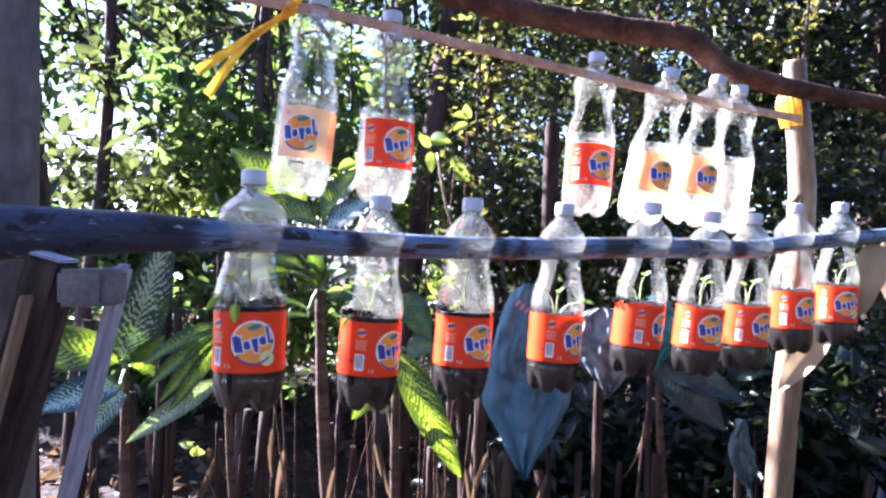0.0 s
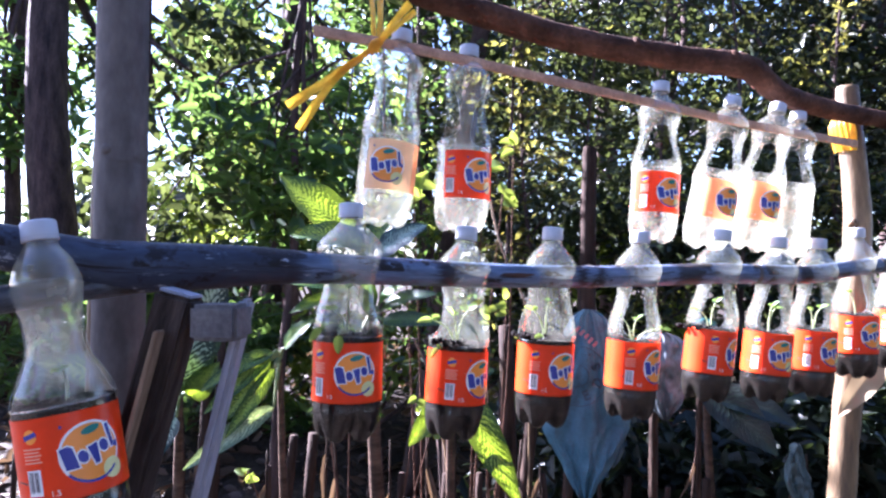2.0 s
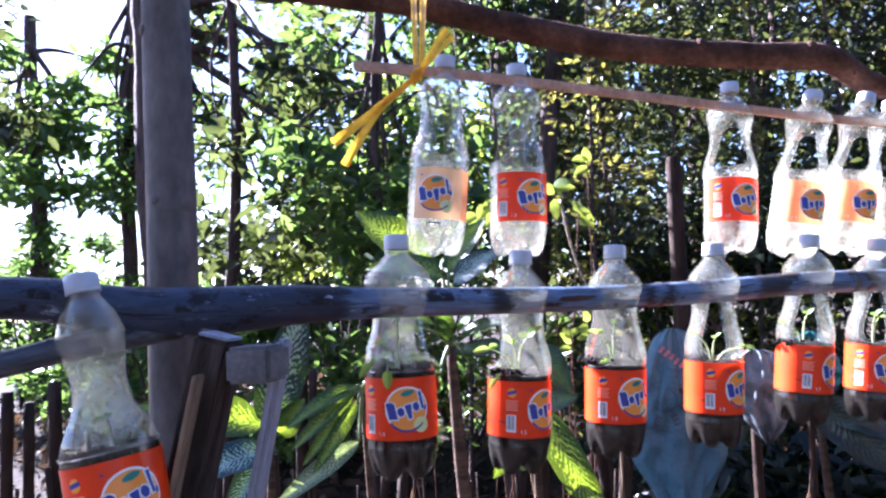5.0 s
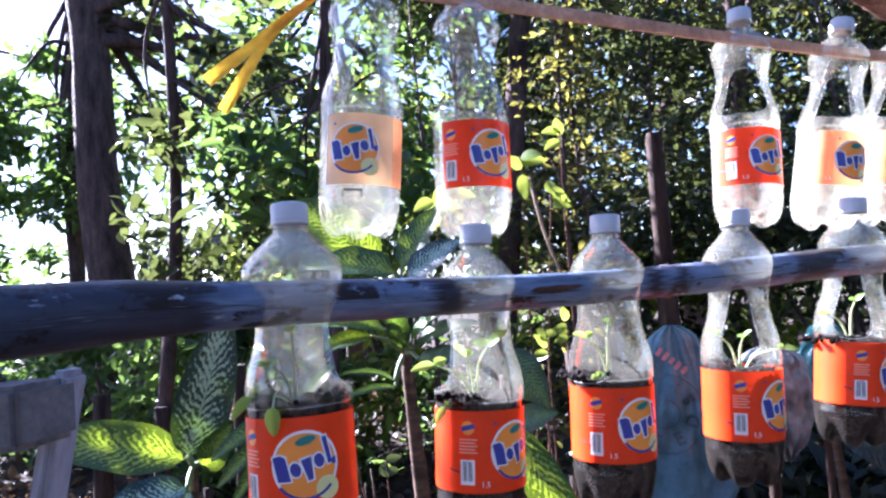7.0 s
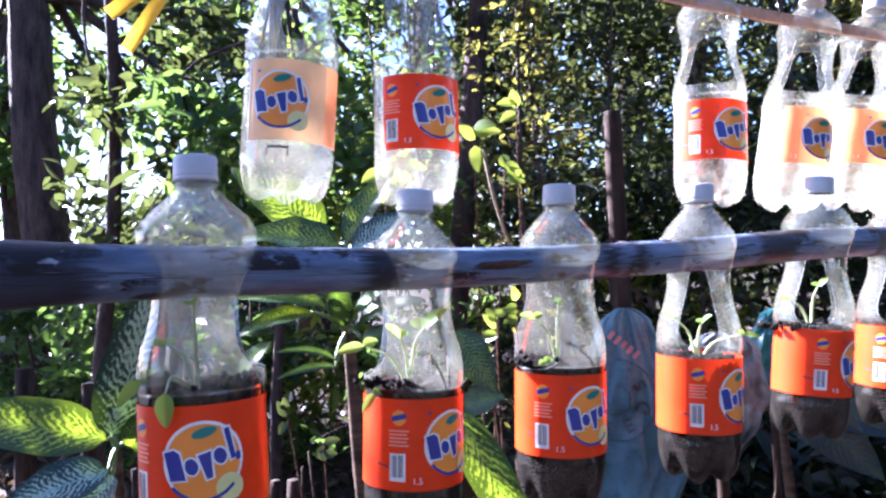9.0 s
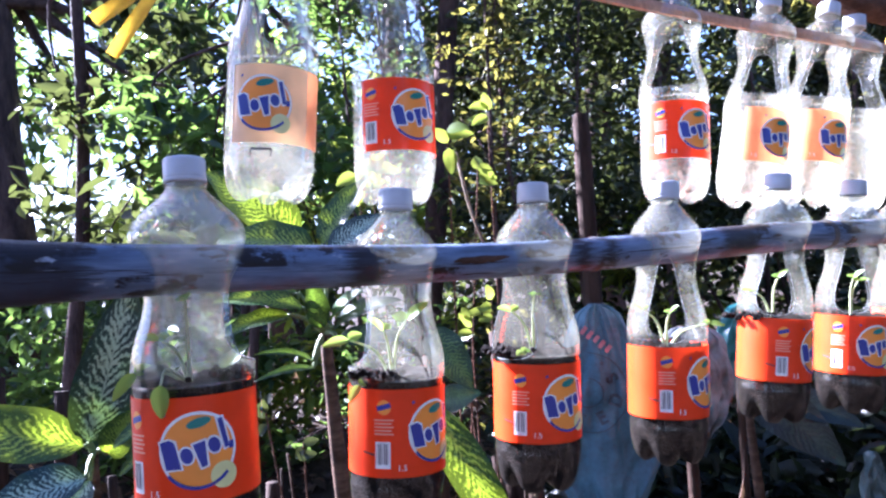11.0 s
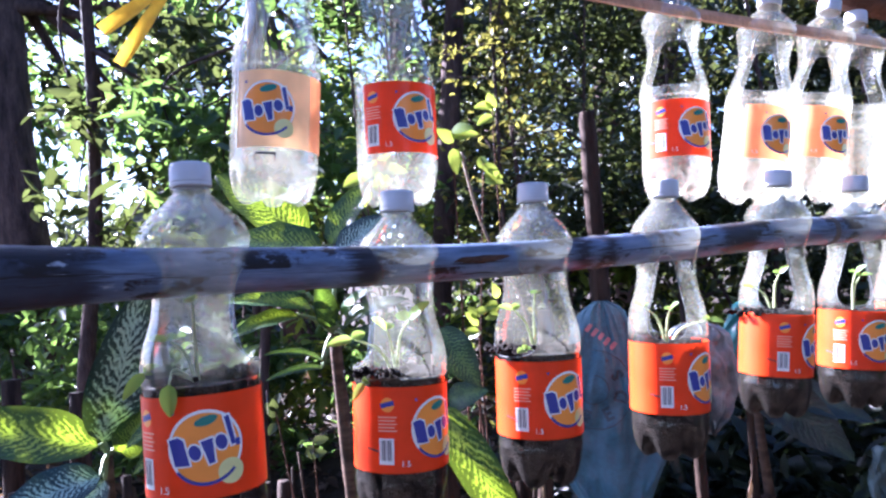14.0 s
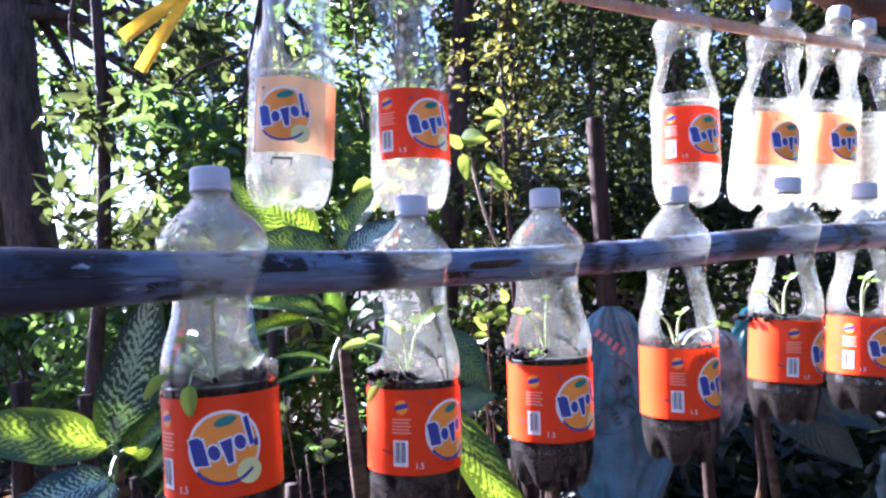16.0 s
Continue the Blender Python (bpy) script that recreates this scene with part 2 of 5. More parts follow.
M = dict(
    ground=surface("leaf mould soil", [(0.3, (0.014, 0.010, 0.008)), (0.6, (0.035, 0.025, 0.018)), (0.8, (0.075, 0.052, 0.036))], 5, rough=0.95, relief=0.9, depth=0.03),
    bamboo=bamboo_surface(),
    bamboo_dark=surface("dark rotting bamboo", [(0.25, (0.02, 0.017, 0.017)), (0.5, (0.06, 0.062, 0.074)), (0.8, (0.15, 0.16, 0.19))], 4, (2.0, 3.0, 1), 0.40, 0.5, 0.003, fine=8, coords="UV",
                        patches=[((0.012, 0.008, 0.007), 2.2, 0.50, (1.2, 3.2, 1))]),
    bamboo_node=surface("dark bamboo node", [(0.3, (0.03, 0.025, 0.022)), (0.7, (0.12, 0.10, 0.09))], 40, rough=0.7),
    rotten=surface("rotten bark", [(0.3, (0.02, 0.012, 0.009)), (0.7, (0.09, 0.05, 0.035))], 30, (1, 1, 4), 0.85, 0.8),
    slat=surface("split bamboo slat", [(0.3, (0.33, 0.165, 0.095)), (0.7, (0.55, 0.32, 0.20))], 30, (1, 1, 1), 0.5, 0.3, 0.001),
    branch=surface("brown bark", [(0.3, (0.032, 0.015, 0.010)), (0.7, (0.115, 0.055, 0.034))], 18, (1, 1, 1), 0.85, 0.8, 0.006),
    post=surface("bare pale post wood", [(0.25, (0.050, 0.030, 0.015)), (0.55, (0.135, 0.086, 0.042)), (0.8, (0.23, 0.155, 0.080))], 9, (4, 4, 0.7), 0.52, 0.4, 0.003,
                 patches=[((0.13, 0.085, 0.045), 6, 0.60, (2, 2, 0.8))]),
    grey_trunk=surface("smooth grey bark", [(0.25, (0.062, 0.054, 0.052)), (0.55, (0.128, 0.113, 0.108)), (0.8, (0.19, 0.168, 0.15))], 11, (1, 1, 0.5), 0.75, 0.45, 0.004,
                       patches=[((0.10, 0.085, 0.075), 7, 0.62, (1, 1, 3))]),
    trunk=surface("dark tree bark", [(0.3, (0.025, 0.018, 0.017)), (0.7, (0.10, 0.065, 0.055))], 9, (2, 2, 0.5), 0.9, 0.9, 0.015),
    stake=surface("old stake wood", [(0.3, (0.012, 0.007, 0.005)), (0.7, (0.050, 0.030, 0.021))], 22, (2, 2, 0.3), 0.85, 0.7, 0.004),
    log=surface("dark weathered timber", [(0.3, (0.012, 0.009, 0.008)), (0.7, (0.075, 0.056, 0.047))], 18, (3, 3, 0.5), 0.85, 0.7, 0.004),
    log_bare=surface("bare split timber", [(0.3, (0.13, 0.085, 0.055)), (0.7, (0.36, 0.26, 0.18))], 24, (3, 3, 0.4), 0.8, 0.6, 0.003),
    white_wood=surface("chalky painted board", [(0.3, (0.17, 0.17, 0.20)), (0.7, (0.30, 0.30, 0.35))], 16, (2, 2, 0.5), 0.7, 0.35, 0.002,
                       patches=[((0.25, 0.22, 0.20), 12, 0.66, (2, 2, 0.6))]),
    block=surface("grey timber block", [(0.3, (0.085, 0.08, 0.085)), (0.7, (0.165, 0.155, 0.155))], 26, rough=0.8, relief=0.4, depth=0.002),
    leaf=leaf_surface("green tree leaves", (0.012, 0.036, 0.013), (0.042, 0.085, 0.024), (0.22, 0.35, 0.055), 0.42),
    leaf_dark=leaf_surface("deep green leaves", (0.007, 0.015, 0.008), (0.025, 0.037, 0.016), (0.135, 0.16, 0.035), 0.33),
    # dimmer copy of leaf_dark: shade on the right-hand trees is in its colour
    leaf_shade=leaf_surface("leaves with shade in their colour", (0.006, 0.011, 0.006), (0.020, 0.026, 0.012), (0.088, 0.090, 0.020), 0.3),
    leaf_olive=leaf_surface("olive brown-green leaves", (0.016, 0.024, 0.008), (0.075, 0.076, 0.022), (0.40, 0.36, 0.06), 0.42),
    # near-black leaf copy: the deep shade low on the right is in its colour
    leaf_deep_shade=leaf_surface("leaves darkened for deep shade", (0.003, 0.007, 0.004), (0.009, 0.016, 0.007), (0.04, 0.055, 0.012), 0.25),
    # lighter copy of leaf: own yellow-green plus backlight put into the colour
    leaf_bright=leaf_surface("fresh yellow-green leaves with sun in the colour", (0.07, 0.12, 0.016), (0.15, 0.22, 0.03), (0.45, 0.52, 0.06), 0.52),
    litter=leaf_surface("dry fallen leaves", (0.022, 0.013, 0.010), (0.12, 0.072, 0.048), (0.25, 0.15, 0.07), 0.2, 0.6),
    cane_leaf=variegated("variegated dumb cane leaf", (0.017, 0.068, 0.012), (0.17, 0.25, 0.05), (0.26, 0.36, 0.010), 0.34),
    # shaded copy of cane_leaf: blue sky sheen is put into the dark teal
    cane_dark=variegated("variegated leaf with painted sky sheen and shade", (0.006, 0.030, 0.034), (0.28, 0.40, 0.34), (0.16, 0.27, 0.012), 0.05, 0.36),
    # darker copy of cane_leaf: shade among the inner leaves is in its colour
    cane_mid=variegated("variegated leaf with shade in its green", (0.010, 0.042, 0.014), (0.07, 0.13, 0.035), (0.12, 0.20, 0.012), 0.2),
    # lighter leaf copy: sun on the underside is put into the colour
    cane_pale=variegated("pale leaf with sunlight in its colour", (0.11, 0.16, 0.08), (0.34, 0.40, 0.24), (0.30, 0.38, 0.10), 0.25),
    # near-black copy of the dumb cane leaf, deep shade put into its colour
    cane_shade=variegated("variegated leaf darkened for deep shade", (0.002, 0.008, 0.006), (0.012, 0.026, 0.016), (0.02, 0.035, 0.008), 0.10),
    cane_bark=surface("brown ringed cane bark", [(0.3, (0.030, 0.018, 0.012)), (0.7, (0.11, 0.066, 0.044))], 16, (1, 1, 4), 0.75),
    cane_stem=surface("green cane stem", [(0.3, (0.05, 0.09, 0.025)), (0.7, (0.16, 0.20, 0.07))], 16, (1, 1, 3), 0.5),
    seedling=leaf_surface("seedling leaf", (0.10, 0.20, 0.035), (0.20, 0.33, 0.06), (0.55, 0.72, 0.12), 0.5),
    seedling_stem=plain("seedling stem", (0.48, 0.52, 0.30), 0.5, 0.2, through=0.3),
    dry_leaf=leaf_surface("withered pale leaf", (0.20, 0.145, 0.085), (0.36, 0.27, 0.17), (0.42, 0.30, 0.15), 0.25, 0.7),
    soil=surface("damp potting soil", [(0.3, (0.003, 0.002, 0.0017)), (0.58, (0.0095, 0.0058, 0.0044)), (0.80, (0.05, 0.032, 0.024))], 90, rough=0.95, relief=1.0, depth=0.004, fine=4),
    plastic=clear_plastic("clear bottle plastic", 0.075, wet=0.136),
    plastic_bleached=clear_plastic("dusty bleached plastic", 0.125, wet=0.15, milk=0.34, film_below=1.0, film_above=0.95),
    plastic_hazy=clear_plastic("dusty clear plastic", 0.14, wet=0.15, film_below=1.0, film_above=0.5),
    plastic_foggy=clear_plastic("fogged dusty plastic", 0.38, wet=0.150, milk=0.7, film_below=0.12, film_above=0.7),
    plastic_dusty=clear_plastic("hazy bottle plastic", 0.17, wet=0.138, milk=0.85),
    # hazier copy: sun glare on the right upper bottles is put into the film
    plastic_milky=clear_plastic("milky plastic with sun glare added", 0.24, wet=0.148, milk=0.6, film_below=1.0, film_above=0.22),
    plastic_edge=plain("cut plastic edge", (0.30, 0.32, 0.32), 0.25, 0.05, 40, 0.5),
    cap=plain("white screw cap", (0.46, 0.47, 0.51), 0.45, 0.06),
    red=plain("glossy red label", (0.86, 0.050, 0.001), 0.30, 0.08, 30, 0.10, 0.3),
    faded=plain("sun-bleached peach label", (0.84, 0.50, 0.24), 0.55, 0.08, 30, 0.12, 0.8),
    half_faded=plain("faded orange label", (0.86, 0.33, 0.13), 0.5, 0.1, 30, 0.35),
    orange=plain("orange print", (0.90, 0.30, 0.03), 0.32, 0.06),
    white=plain("white print", (0.82, 0.82, 0.82), 0.35, 0.04),
    pink=plain("pale red print", (0.88, 0.36, 0.24), 0.35, 0.04),
    blue=plain("deep blue print", (0.035, 0.045, 0.28), 0.32, 0.08),
    teal=plain("teal green print", (0.02, 0.20, 0.17), 0.32, 0.06),
    lemon=plain("pale yellow print", (0.74, 0.70, 0.30), 0.35, 0.1),
    black=plain("dark print", (0.05, 0.045, 0.06), 0.4, 0.05),
    ribbon=plain("yellow raffia ribbon", (0.92, 0.52, 0.03), 0.42, 0.18, 60, 0.6),
    sack=surface("faded blue woven sack", [(0.3, (0.016, 0.056, 0.086)), (0.7, (0.035, 0.100, 0.145))], 9, rough=0.6, relief=0.4, depth=0.002, fine=14),
    sack_white=surface("dirty white sack", [(0.3, (0.045, 0.055, 0.065)), (0.7, (0.115, 0.135, 0.155))], 9, rough=0.65, relief=0.4, depth=0.002, fine=14),
    sack_print=plain("faded sack print", (0.012, 0.028, 0.045), 0.6, 0.2),
    sack_red=plain("faded red sack print", (0.30, 0.12, 0.14), 0.6, 0.2),
    sheet=plain("thin plastic sheet", (0.07, 0.115, 0.125), 0.3, 0.15, 30, 0.3),
    tarp=plain("teal plastic bag", (0.03, 0.16, 0.17), 0.35, 0.2, 30, 0.3),
)

# ---- mesh helpers ----
def mesh_np(name, verts, faces, mat, uvs=None, smooth=True):
    me = bpy.data.meshes.new(name)
    me.from_pydata([tuple(v) for v in verts], [], [tuple(f) for f in faces])
    if uvs is not None:
        layer = me.uv_layers.new(name="UVMap")
        idx = np.empty(len(me.loops), dtype=np.int32)
        me.loops.foreach_get("vertex_index", idx)
        layer.data.foreach_set("uv", np.asarray(uvs, dtype=np.float32)[idx].ravel())
    if smooth:
        me.polygons.foreach_set("use_smooth", [True] * len(me.polygons))
    if mat:
        me.materials.append(M[mat])
    me.update()
    return me


def part(name, me, parent=None, label="", m=None):
    ob = new(name, me)
    if parent is not None:
        ob.parent = parent
    if m is not None:
        ob.matrix_basis = m
    return tagged(ob, label)


def thing(name, label, category, m=None, group="", kind=""):
    ob = new(name)
    ob.empty_display_size = 0.05
    if m is not None:
        ob.matrix_basis = m
    return tagged(ob, label, category, group, kind)


def smooth_path(pts, n):
    """Catmull-Rom through the points, n samples; every column (radius too) is carried along."""
    p = np.array(pts, float)
    p = np.vstack([2 * p[0] - p[1], p, 2 * p[-1] - p[-2]])
    out = []
    for s in np.linspace(0, len(pts) - 1 - 1e-6, n):
        i = int(s)
        u = s - i
        a, b, c, d = p[i:i + 4]
        out.append(0.5 * (2 * b + (c - a) * u + (2 * a - 5 * b + 4 * c - d) * u * u + (3 * b - a - 3 * c + d) * u ** 3))
    return np.array(out)


def tube(name, pts, mat, n=24, sides=12, rough=0.0, seed=0, raw=False, flat=1.0):
    """A tapered tube through (x, y, z, radius) points, with closed ends and an uneven skin."""
    rng = np.random.default_rng(seed)
    p = smooth_path(pts, n) if not raw else np.array(pts, float)
    n = len(p)
    verts, faces, uvs = [], [], []
    run = 0.0
    ref = Vector((0, 0, 1))
    for i in range(n):
        d = Vector(p[min(i + 1, n - 1), :3] - p[max(i - 1, 0), :3]).normalized()
        if abs(d.dot(ref)) > 0.95:
            ref = Vector((1, 0, 0)) if abs(d.x) < 0.9 else Vector((0, 1, 0))
        a = d.cross(ref).normalized()
        b = a.cross(d).normalized()
        ref = b
        run += float(np.linalg.norm(p[i, :3] - p[max(i - 1, 0), :3]))
        for k in range(sides):
            uvs.append((k / sides, run))
            t = 2 * math.pi * k / sides
            r = p[i, 3] * (1 + rough * rng.normal())
            verts.append(Vector(p[i, :3]) + a * (r * math.cos(t)) + b * (r * flat * math.sin(t)))
    for i in range(n - 1):
        for k in range(sides):
            k2 = (k + 1) % sides
            faces.append((i * sides + k, (i + 1) * sides + k, (i + 1) * sides + k2, i * sides + k2))
    faces.append(tuple(range(sides)))
    faces.append(tuple((n - 1) * sides + k for k in range(sides))[::-1])
    return mesh_np(name, verts, faces, mat, uvs)


def box(name, size, mat, bevel=0.003, taper=1.0):
    bm = bmesh.new()
    bmesh.ops.create_cube(bm, size=1)
    for v in bm.verts:
        k = taper if v.co.z < 0 else 1
        v.co = Vector((v.co.x * size[0] * k, v.co.y * size[1] * k, v.co.z * size[2]))
    bmesh.ops.bevel(bm, geom=list(bm.edges), offset=bevel, segments=2, affect="EDGES")
    me = bpy.data.meshes.new(name)
    bm.to_mesh(me)
    bm.free()
    me.materials.append(M[mat])
    return me


def leaf_cloud(name, centres, size, mat, seed, aspect=0.42, droop=0.25, jitter=0.35):
    """Many small folded leaves, one at each centre, turned at random and hanging a little."""
    rng = np.random.default_rng(seed)
    c = np.asarray(centres, float)
    n = len(c)
    d = rng.normal(size=(n, 3))
    d[:, 2] = d[:, 2] * 0.6 - droop
    d /= np.linalg.norm(d, axis=1)[:, None]
    up = rng.normal(size=(n, 3)) * 0.7 + (0, 0, 1)
    w = np.cross(d, up)
    w /= np.linalg.norm(w, axis=1)[:, None] + 1e-9
    nn = np.cross(w, d)
    ln = size * (1 + jitter * rng.normal(size=n)).clip(0.45, 1.9)
    hw = ln * aspect * 0.5
    D, W, U = d * ln[:, None], w * hw[:, None], nn * hw[:, None] * 0.35
    v = np.stack([c, c + D * 0.32 + W + U, c + D * 0.7 + W * 0.8 + U * 0.8 - nn * (ln * 0.05)[:, None], c + D - nn * (ln * 0.14)[:, None],
                  c + D * 0.7 - W * 0.8 + U * 0.8 - nn * (ln * 0.05)[:, None], c + D * 0.32 - W + U], axis=1).reshape(-1, 3)
    b = np.arange(n)[:, None] * 6
    f = np.concatenate([b + (0, 1, 2, 3), b + (0, 3, 4, 5)], axis=1).reshape(-1, 4)
    me = bpy.data.meshes.new(name)
    me.vertices.add(len(v))
    me.vertices.foreach_set("co", v.astype(np.float32).ravel())
    me.loops.add(f.size)
    me.loops.foreach_set("vertex_index", f.astype(np.int32).ravel())
    me.polygons.add(len(f))
    me.polygons.foreach_set("loop_start", np.arange(0, f.size, 4, dtype=np.int32))
    me.update(calc_edges=True)
    me.materials.append(M[mat])
    return me


def clumps(centres, radii, per, seed):
    rng = np.random.default_rng(seed)
    out = []
    for c, r in zip(centres, radii):
        q = rng.normal(size=(per, 3))
        q /= np.linalg.norm(q, axis=1)[:, None]
        out.append(np.asarray(c) + q * (r * rng.random((per, 1)) ** 0.45) * (1, 1, 0.75))
    return np.vstack(out)

# ---- ground ----
def ground_z(x, y):
    rise = 0.45 * (1 / (1 + math.exp(-max(-30, min(30, (y - 4.2) * 1.6)))))
    return 0.12 + rise + 0.05 * noise.noise(Vector((x * 0.9, y * 0.9, 0))) + 0.02 * noise.noise(Vector((x * 4, y * 4, 3)))


def make_ground():
    fine = np.linspace(-9, 9, 61)
    far = np.array([14, 25, 60, 200, 900.0])
    ax = np.concatenate([-far[::-1], fine, far])
    ay = np.concatenate([-far[::-1], np.linspace(-9, 12, 71), far + 4])
    verts = [(x, y, ground_z(x, y)) for y in ay for x in ax]
    w = len(ax)
    faces = [(j * w + i, j * w + i + 1, (j + 1) * w + i + 1, (j + 1) * w + i) for j in range(len(ay) - 1) for i in range(w - 1)]
    tagged(part("ground", mesh_np("ground", verts, faces, "ground")), "dark brown garden soil with leaf mould", "ground", kind="structure")
    rng = np.random.default_rng(5)
    xy = np.column_stack([rng.uniform(-5, 4, 9000), rng.uniform(1.8, 8, 9000)])
    pts = np.column_stack([xy, [ground_z(x, y) + 0.015 for x, y in xy]])
    tagged(part("leaf_litter", leaf_cloud("leaf_litter", pts, 0.09, "litter", 6, 0.45, 0.0)), "dry brown leaves scattered on the soil", "leaf litter", kind="stuff")


make_ground()

# ---- trees ----
def tree(label, base, top, radius, crown, spread, n_clumps, per, leaf, mat, seed, bark="trunk", name="tree", clump=0.42, sprays=()):
    """crown: centre of the leaf mass; spread: its half sizes; sprays: further small leaf masses (place, radius)."""
    rng = np.random.default_rng(seed)
    bz = ground_z(*base) - 0.05
    ob = thing(name, label, "tree")
    mid = [(base[0] * (1 - k) + top[0] * k + rng.normal() * 0.03, base[1] * (1 - k) + top[1] * k + rng.normal() * 0.03, bz + (top[2] - bz) * k, radius * (1.15 - 0.45 * k)) for k in (0, 0.25, 0.5, 0.75, 1)]
    part("trunk", tube("trunk", mid, bark, 26, 14, 0.03, seed), ob)
    cs = rng.normal(size=(n_clumps, 3))
    cs /= np.linalg.norm(cs, axis=1)[:, None]
    cs = np.asarray(crown) + cs * (rng.random((n_clumps, 1)) ** 0.4) * spread
    for c in cs[:: max(1, n_clumps // 7)]:
        k = rng.uniform(0.5, 0.95)
        s = np.array(mid[4][:3]) * k + np.array(mid[2][:3]) * (1 - k)
        m1 = (s + c) / 2 + rng.normal(size=3) * 0.12
        part("limb", tube("limb", [(*s, radius * 0.4), (*m1, radius * 0.25), (*c, radius * 0.08)], bark, 12, 7, 0.04, seed + 1), ob)
    leaves = [clumps(cs, rng.uniform(0.6, 1.25, n_clumps) * clump, per, seed + 2)]
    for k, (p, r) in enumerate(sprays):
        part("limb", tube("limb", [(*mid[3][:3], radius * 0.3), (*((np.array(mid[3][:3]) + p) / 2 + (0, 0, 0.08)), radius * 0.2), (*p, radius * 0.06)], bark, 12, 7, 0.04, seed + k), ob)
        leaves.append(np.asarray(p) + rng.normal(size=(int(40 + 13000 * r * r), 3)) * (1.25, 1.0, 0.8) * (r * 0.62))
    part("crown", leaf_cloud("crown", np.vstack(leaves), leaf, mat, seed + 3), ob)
    return ob


tree("tall dark-barked tree with a loose green crown", (-3.33, 5.5), (-3.50, 5.5, 4.6), 0.17, (-2.7, 5.9, 3.5), (1.2, 0.3, 0.7), 9, 140, 0.105, "leaf_dark", 11)
tree("slim dark tree with yellow-green backlit leaves", (-1.45, 4.9), (-1.25, 4.9, 3.9), 0.06, (-1.2, 4.5, 2.5), (0.9, 0.6, 1.1), 17, 160, 0.085, "leaf", 21)
tree("leaning dark tree trunk with a dense crown", (-0.37, 3.7), (0.14, 3.75, 4.0), 0.053, (0.15, 4.1, 2.9), (0.9, 0.5, 0.8), 17, 190, 0.065, "leaf_dark", 31)
tree("small-leaved dark green tree", (1.15, 4.6), (1.2, 4.6, 4.2), 0.07, (1.1, 4.4, 2.5), (1.0, 0.6, 1.4), 40, 220, 0.055, "leaf_dark", 41)
tree("dense green tree, leaves darkened as shade", (2.6, 4.4), (2.5, 4.4, 4.6), 0.09, (2.5, 4.3, 2.6), (1.1, 0.8, 1.6), 44, 230, 0.06, "leaf_shade", 51)
tree("slim tree with dark leaves", (-0.55, 6.3), (-0.5, 6.2, 5.0), 0.09, (-0.3, 6.2, 3.1), (1.1, 0.7, 1.4), 24, 160, 0.10, "leaf_dark", 61)
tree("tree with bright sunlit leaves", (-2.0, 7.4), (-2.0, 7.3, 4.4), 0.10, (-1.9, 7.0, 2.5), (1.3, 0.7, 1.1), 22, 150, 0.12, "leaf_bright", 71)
# crown in leaf_shade, so its shade is painted too
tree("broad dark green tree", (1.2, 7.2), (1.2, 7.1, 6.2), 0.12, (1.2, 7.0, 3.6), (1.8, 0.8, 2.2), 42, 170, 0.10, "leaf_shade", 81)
tree("broad dark green tree", (3.9, 7.0), (3.8, 7.0, 6.2), 0.12, (3.8, 6.8, 3.5), (1.7, 0.9, 2.2), 44, 180, 0.10, "leaf_dark", 91)
tree("thin tree with drooping leaves", (-4.3, 6.3), (-4.2, 6.3, 4.6), 0.07, (-4.1, 6.2, 3.2), (1.0, 0.6, 0.8), 12, 120, 0.12, "leaf", 101)
tree("young tree with sparse dark leaves", (-1.9, 3.6), (-1.75, 3.7, 3.3), 0.035, (-1.6, 3.7, 2.2), (0.6, 0.4, 0.7), 9, 70, 0.095, "leaf_dark", 111, clump=0.30)
tree("young tree with glossy green leaves", (-0.95, 3.3), (-0.9, 3.35, 2.9), 0.022, (-0.85, 3.3, 1.9), (0.5, 0.3, 0.6), 12, 70, 0.085, "leaf", 121, clump=0.26)
# added out of view: sprays block sun rays to bottles, leaves and sack
tree("tree added out of view to shade the fence", (-3.61, 1.86), (-3.34, 2.14, 3.2), 0.05, (-3.03, 2.36, 3.48), (0.16, 0.24, 0.20), 26, 120, 0.078, "leaf_dark", 131, clump=0.20,
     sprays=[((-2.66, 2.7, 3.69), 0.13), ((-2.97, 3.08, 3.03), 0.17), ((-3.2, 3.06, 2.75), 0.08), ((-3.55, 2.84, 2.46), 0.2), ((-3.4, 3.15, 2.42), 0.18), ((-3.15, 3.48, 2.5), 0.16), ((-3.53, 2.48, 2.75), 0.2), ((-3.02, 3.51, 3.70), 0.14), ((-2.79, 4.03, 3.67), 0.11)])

tree("hazy tree with open foliage against the sky", (-5.3, 6.3), (-5.2, 6.2, 4.4), 0.08, (-5.1, 6.1, 3.3), (0.9, 0.6, 1.0), 13, 110, 0.13, "leaf", 171)
# unseen trees, added to cut the sky light on fence and bottles
tree("unseen tree added behind the camera to dim the sky", (-2.6, -3.6), (-2.6, -3.6, 4.6), 0.12, (-2.5, -3.7, 3.2), (1.9, 0.8, 1.9), 30, 60, 0.24, "leaf_dark", 141, clump=0.7)
tree("unseen tree added behind the camera to dim the sky", (1.2, -4.2), (1.2, -4.2, 4.6), 0.12, (1.1, -4.2, 3.0), (2.0, 0.8, 1.9), 30, 60, 0.24, "leaf_dark", 151, clump=0.7)
tree("unseen tree added beside the camera to dim the sky", (4.4, -2.4), (4.4, -2.4, 4.6), 0.12, (4.5, -2.4, 3.0), (0.9, 1.2, 1.9), 24, 60, 0.24, "leaf_dark", 161, clump=0.7)
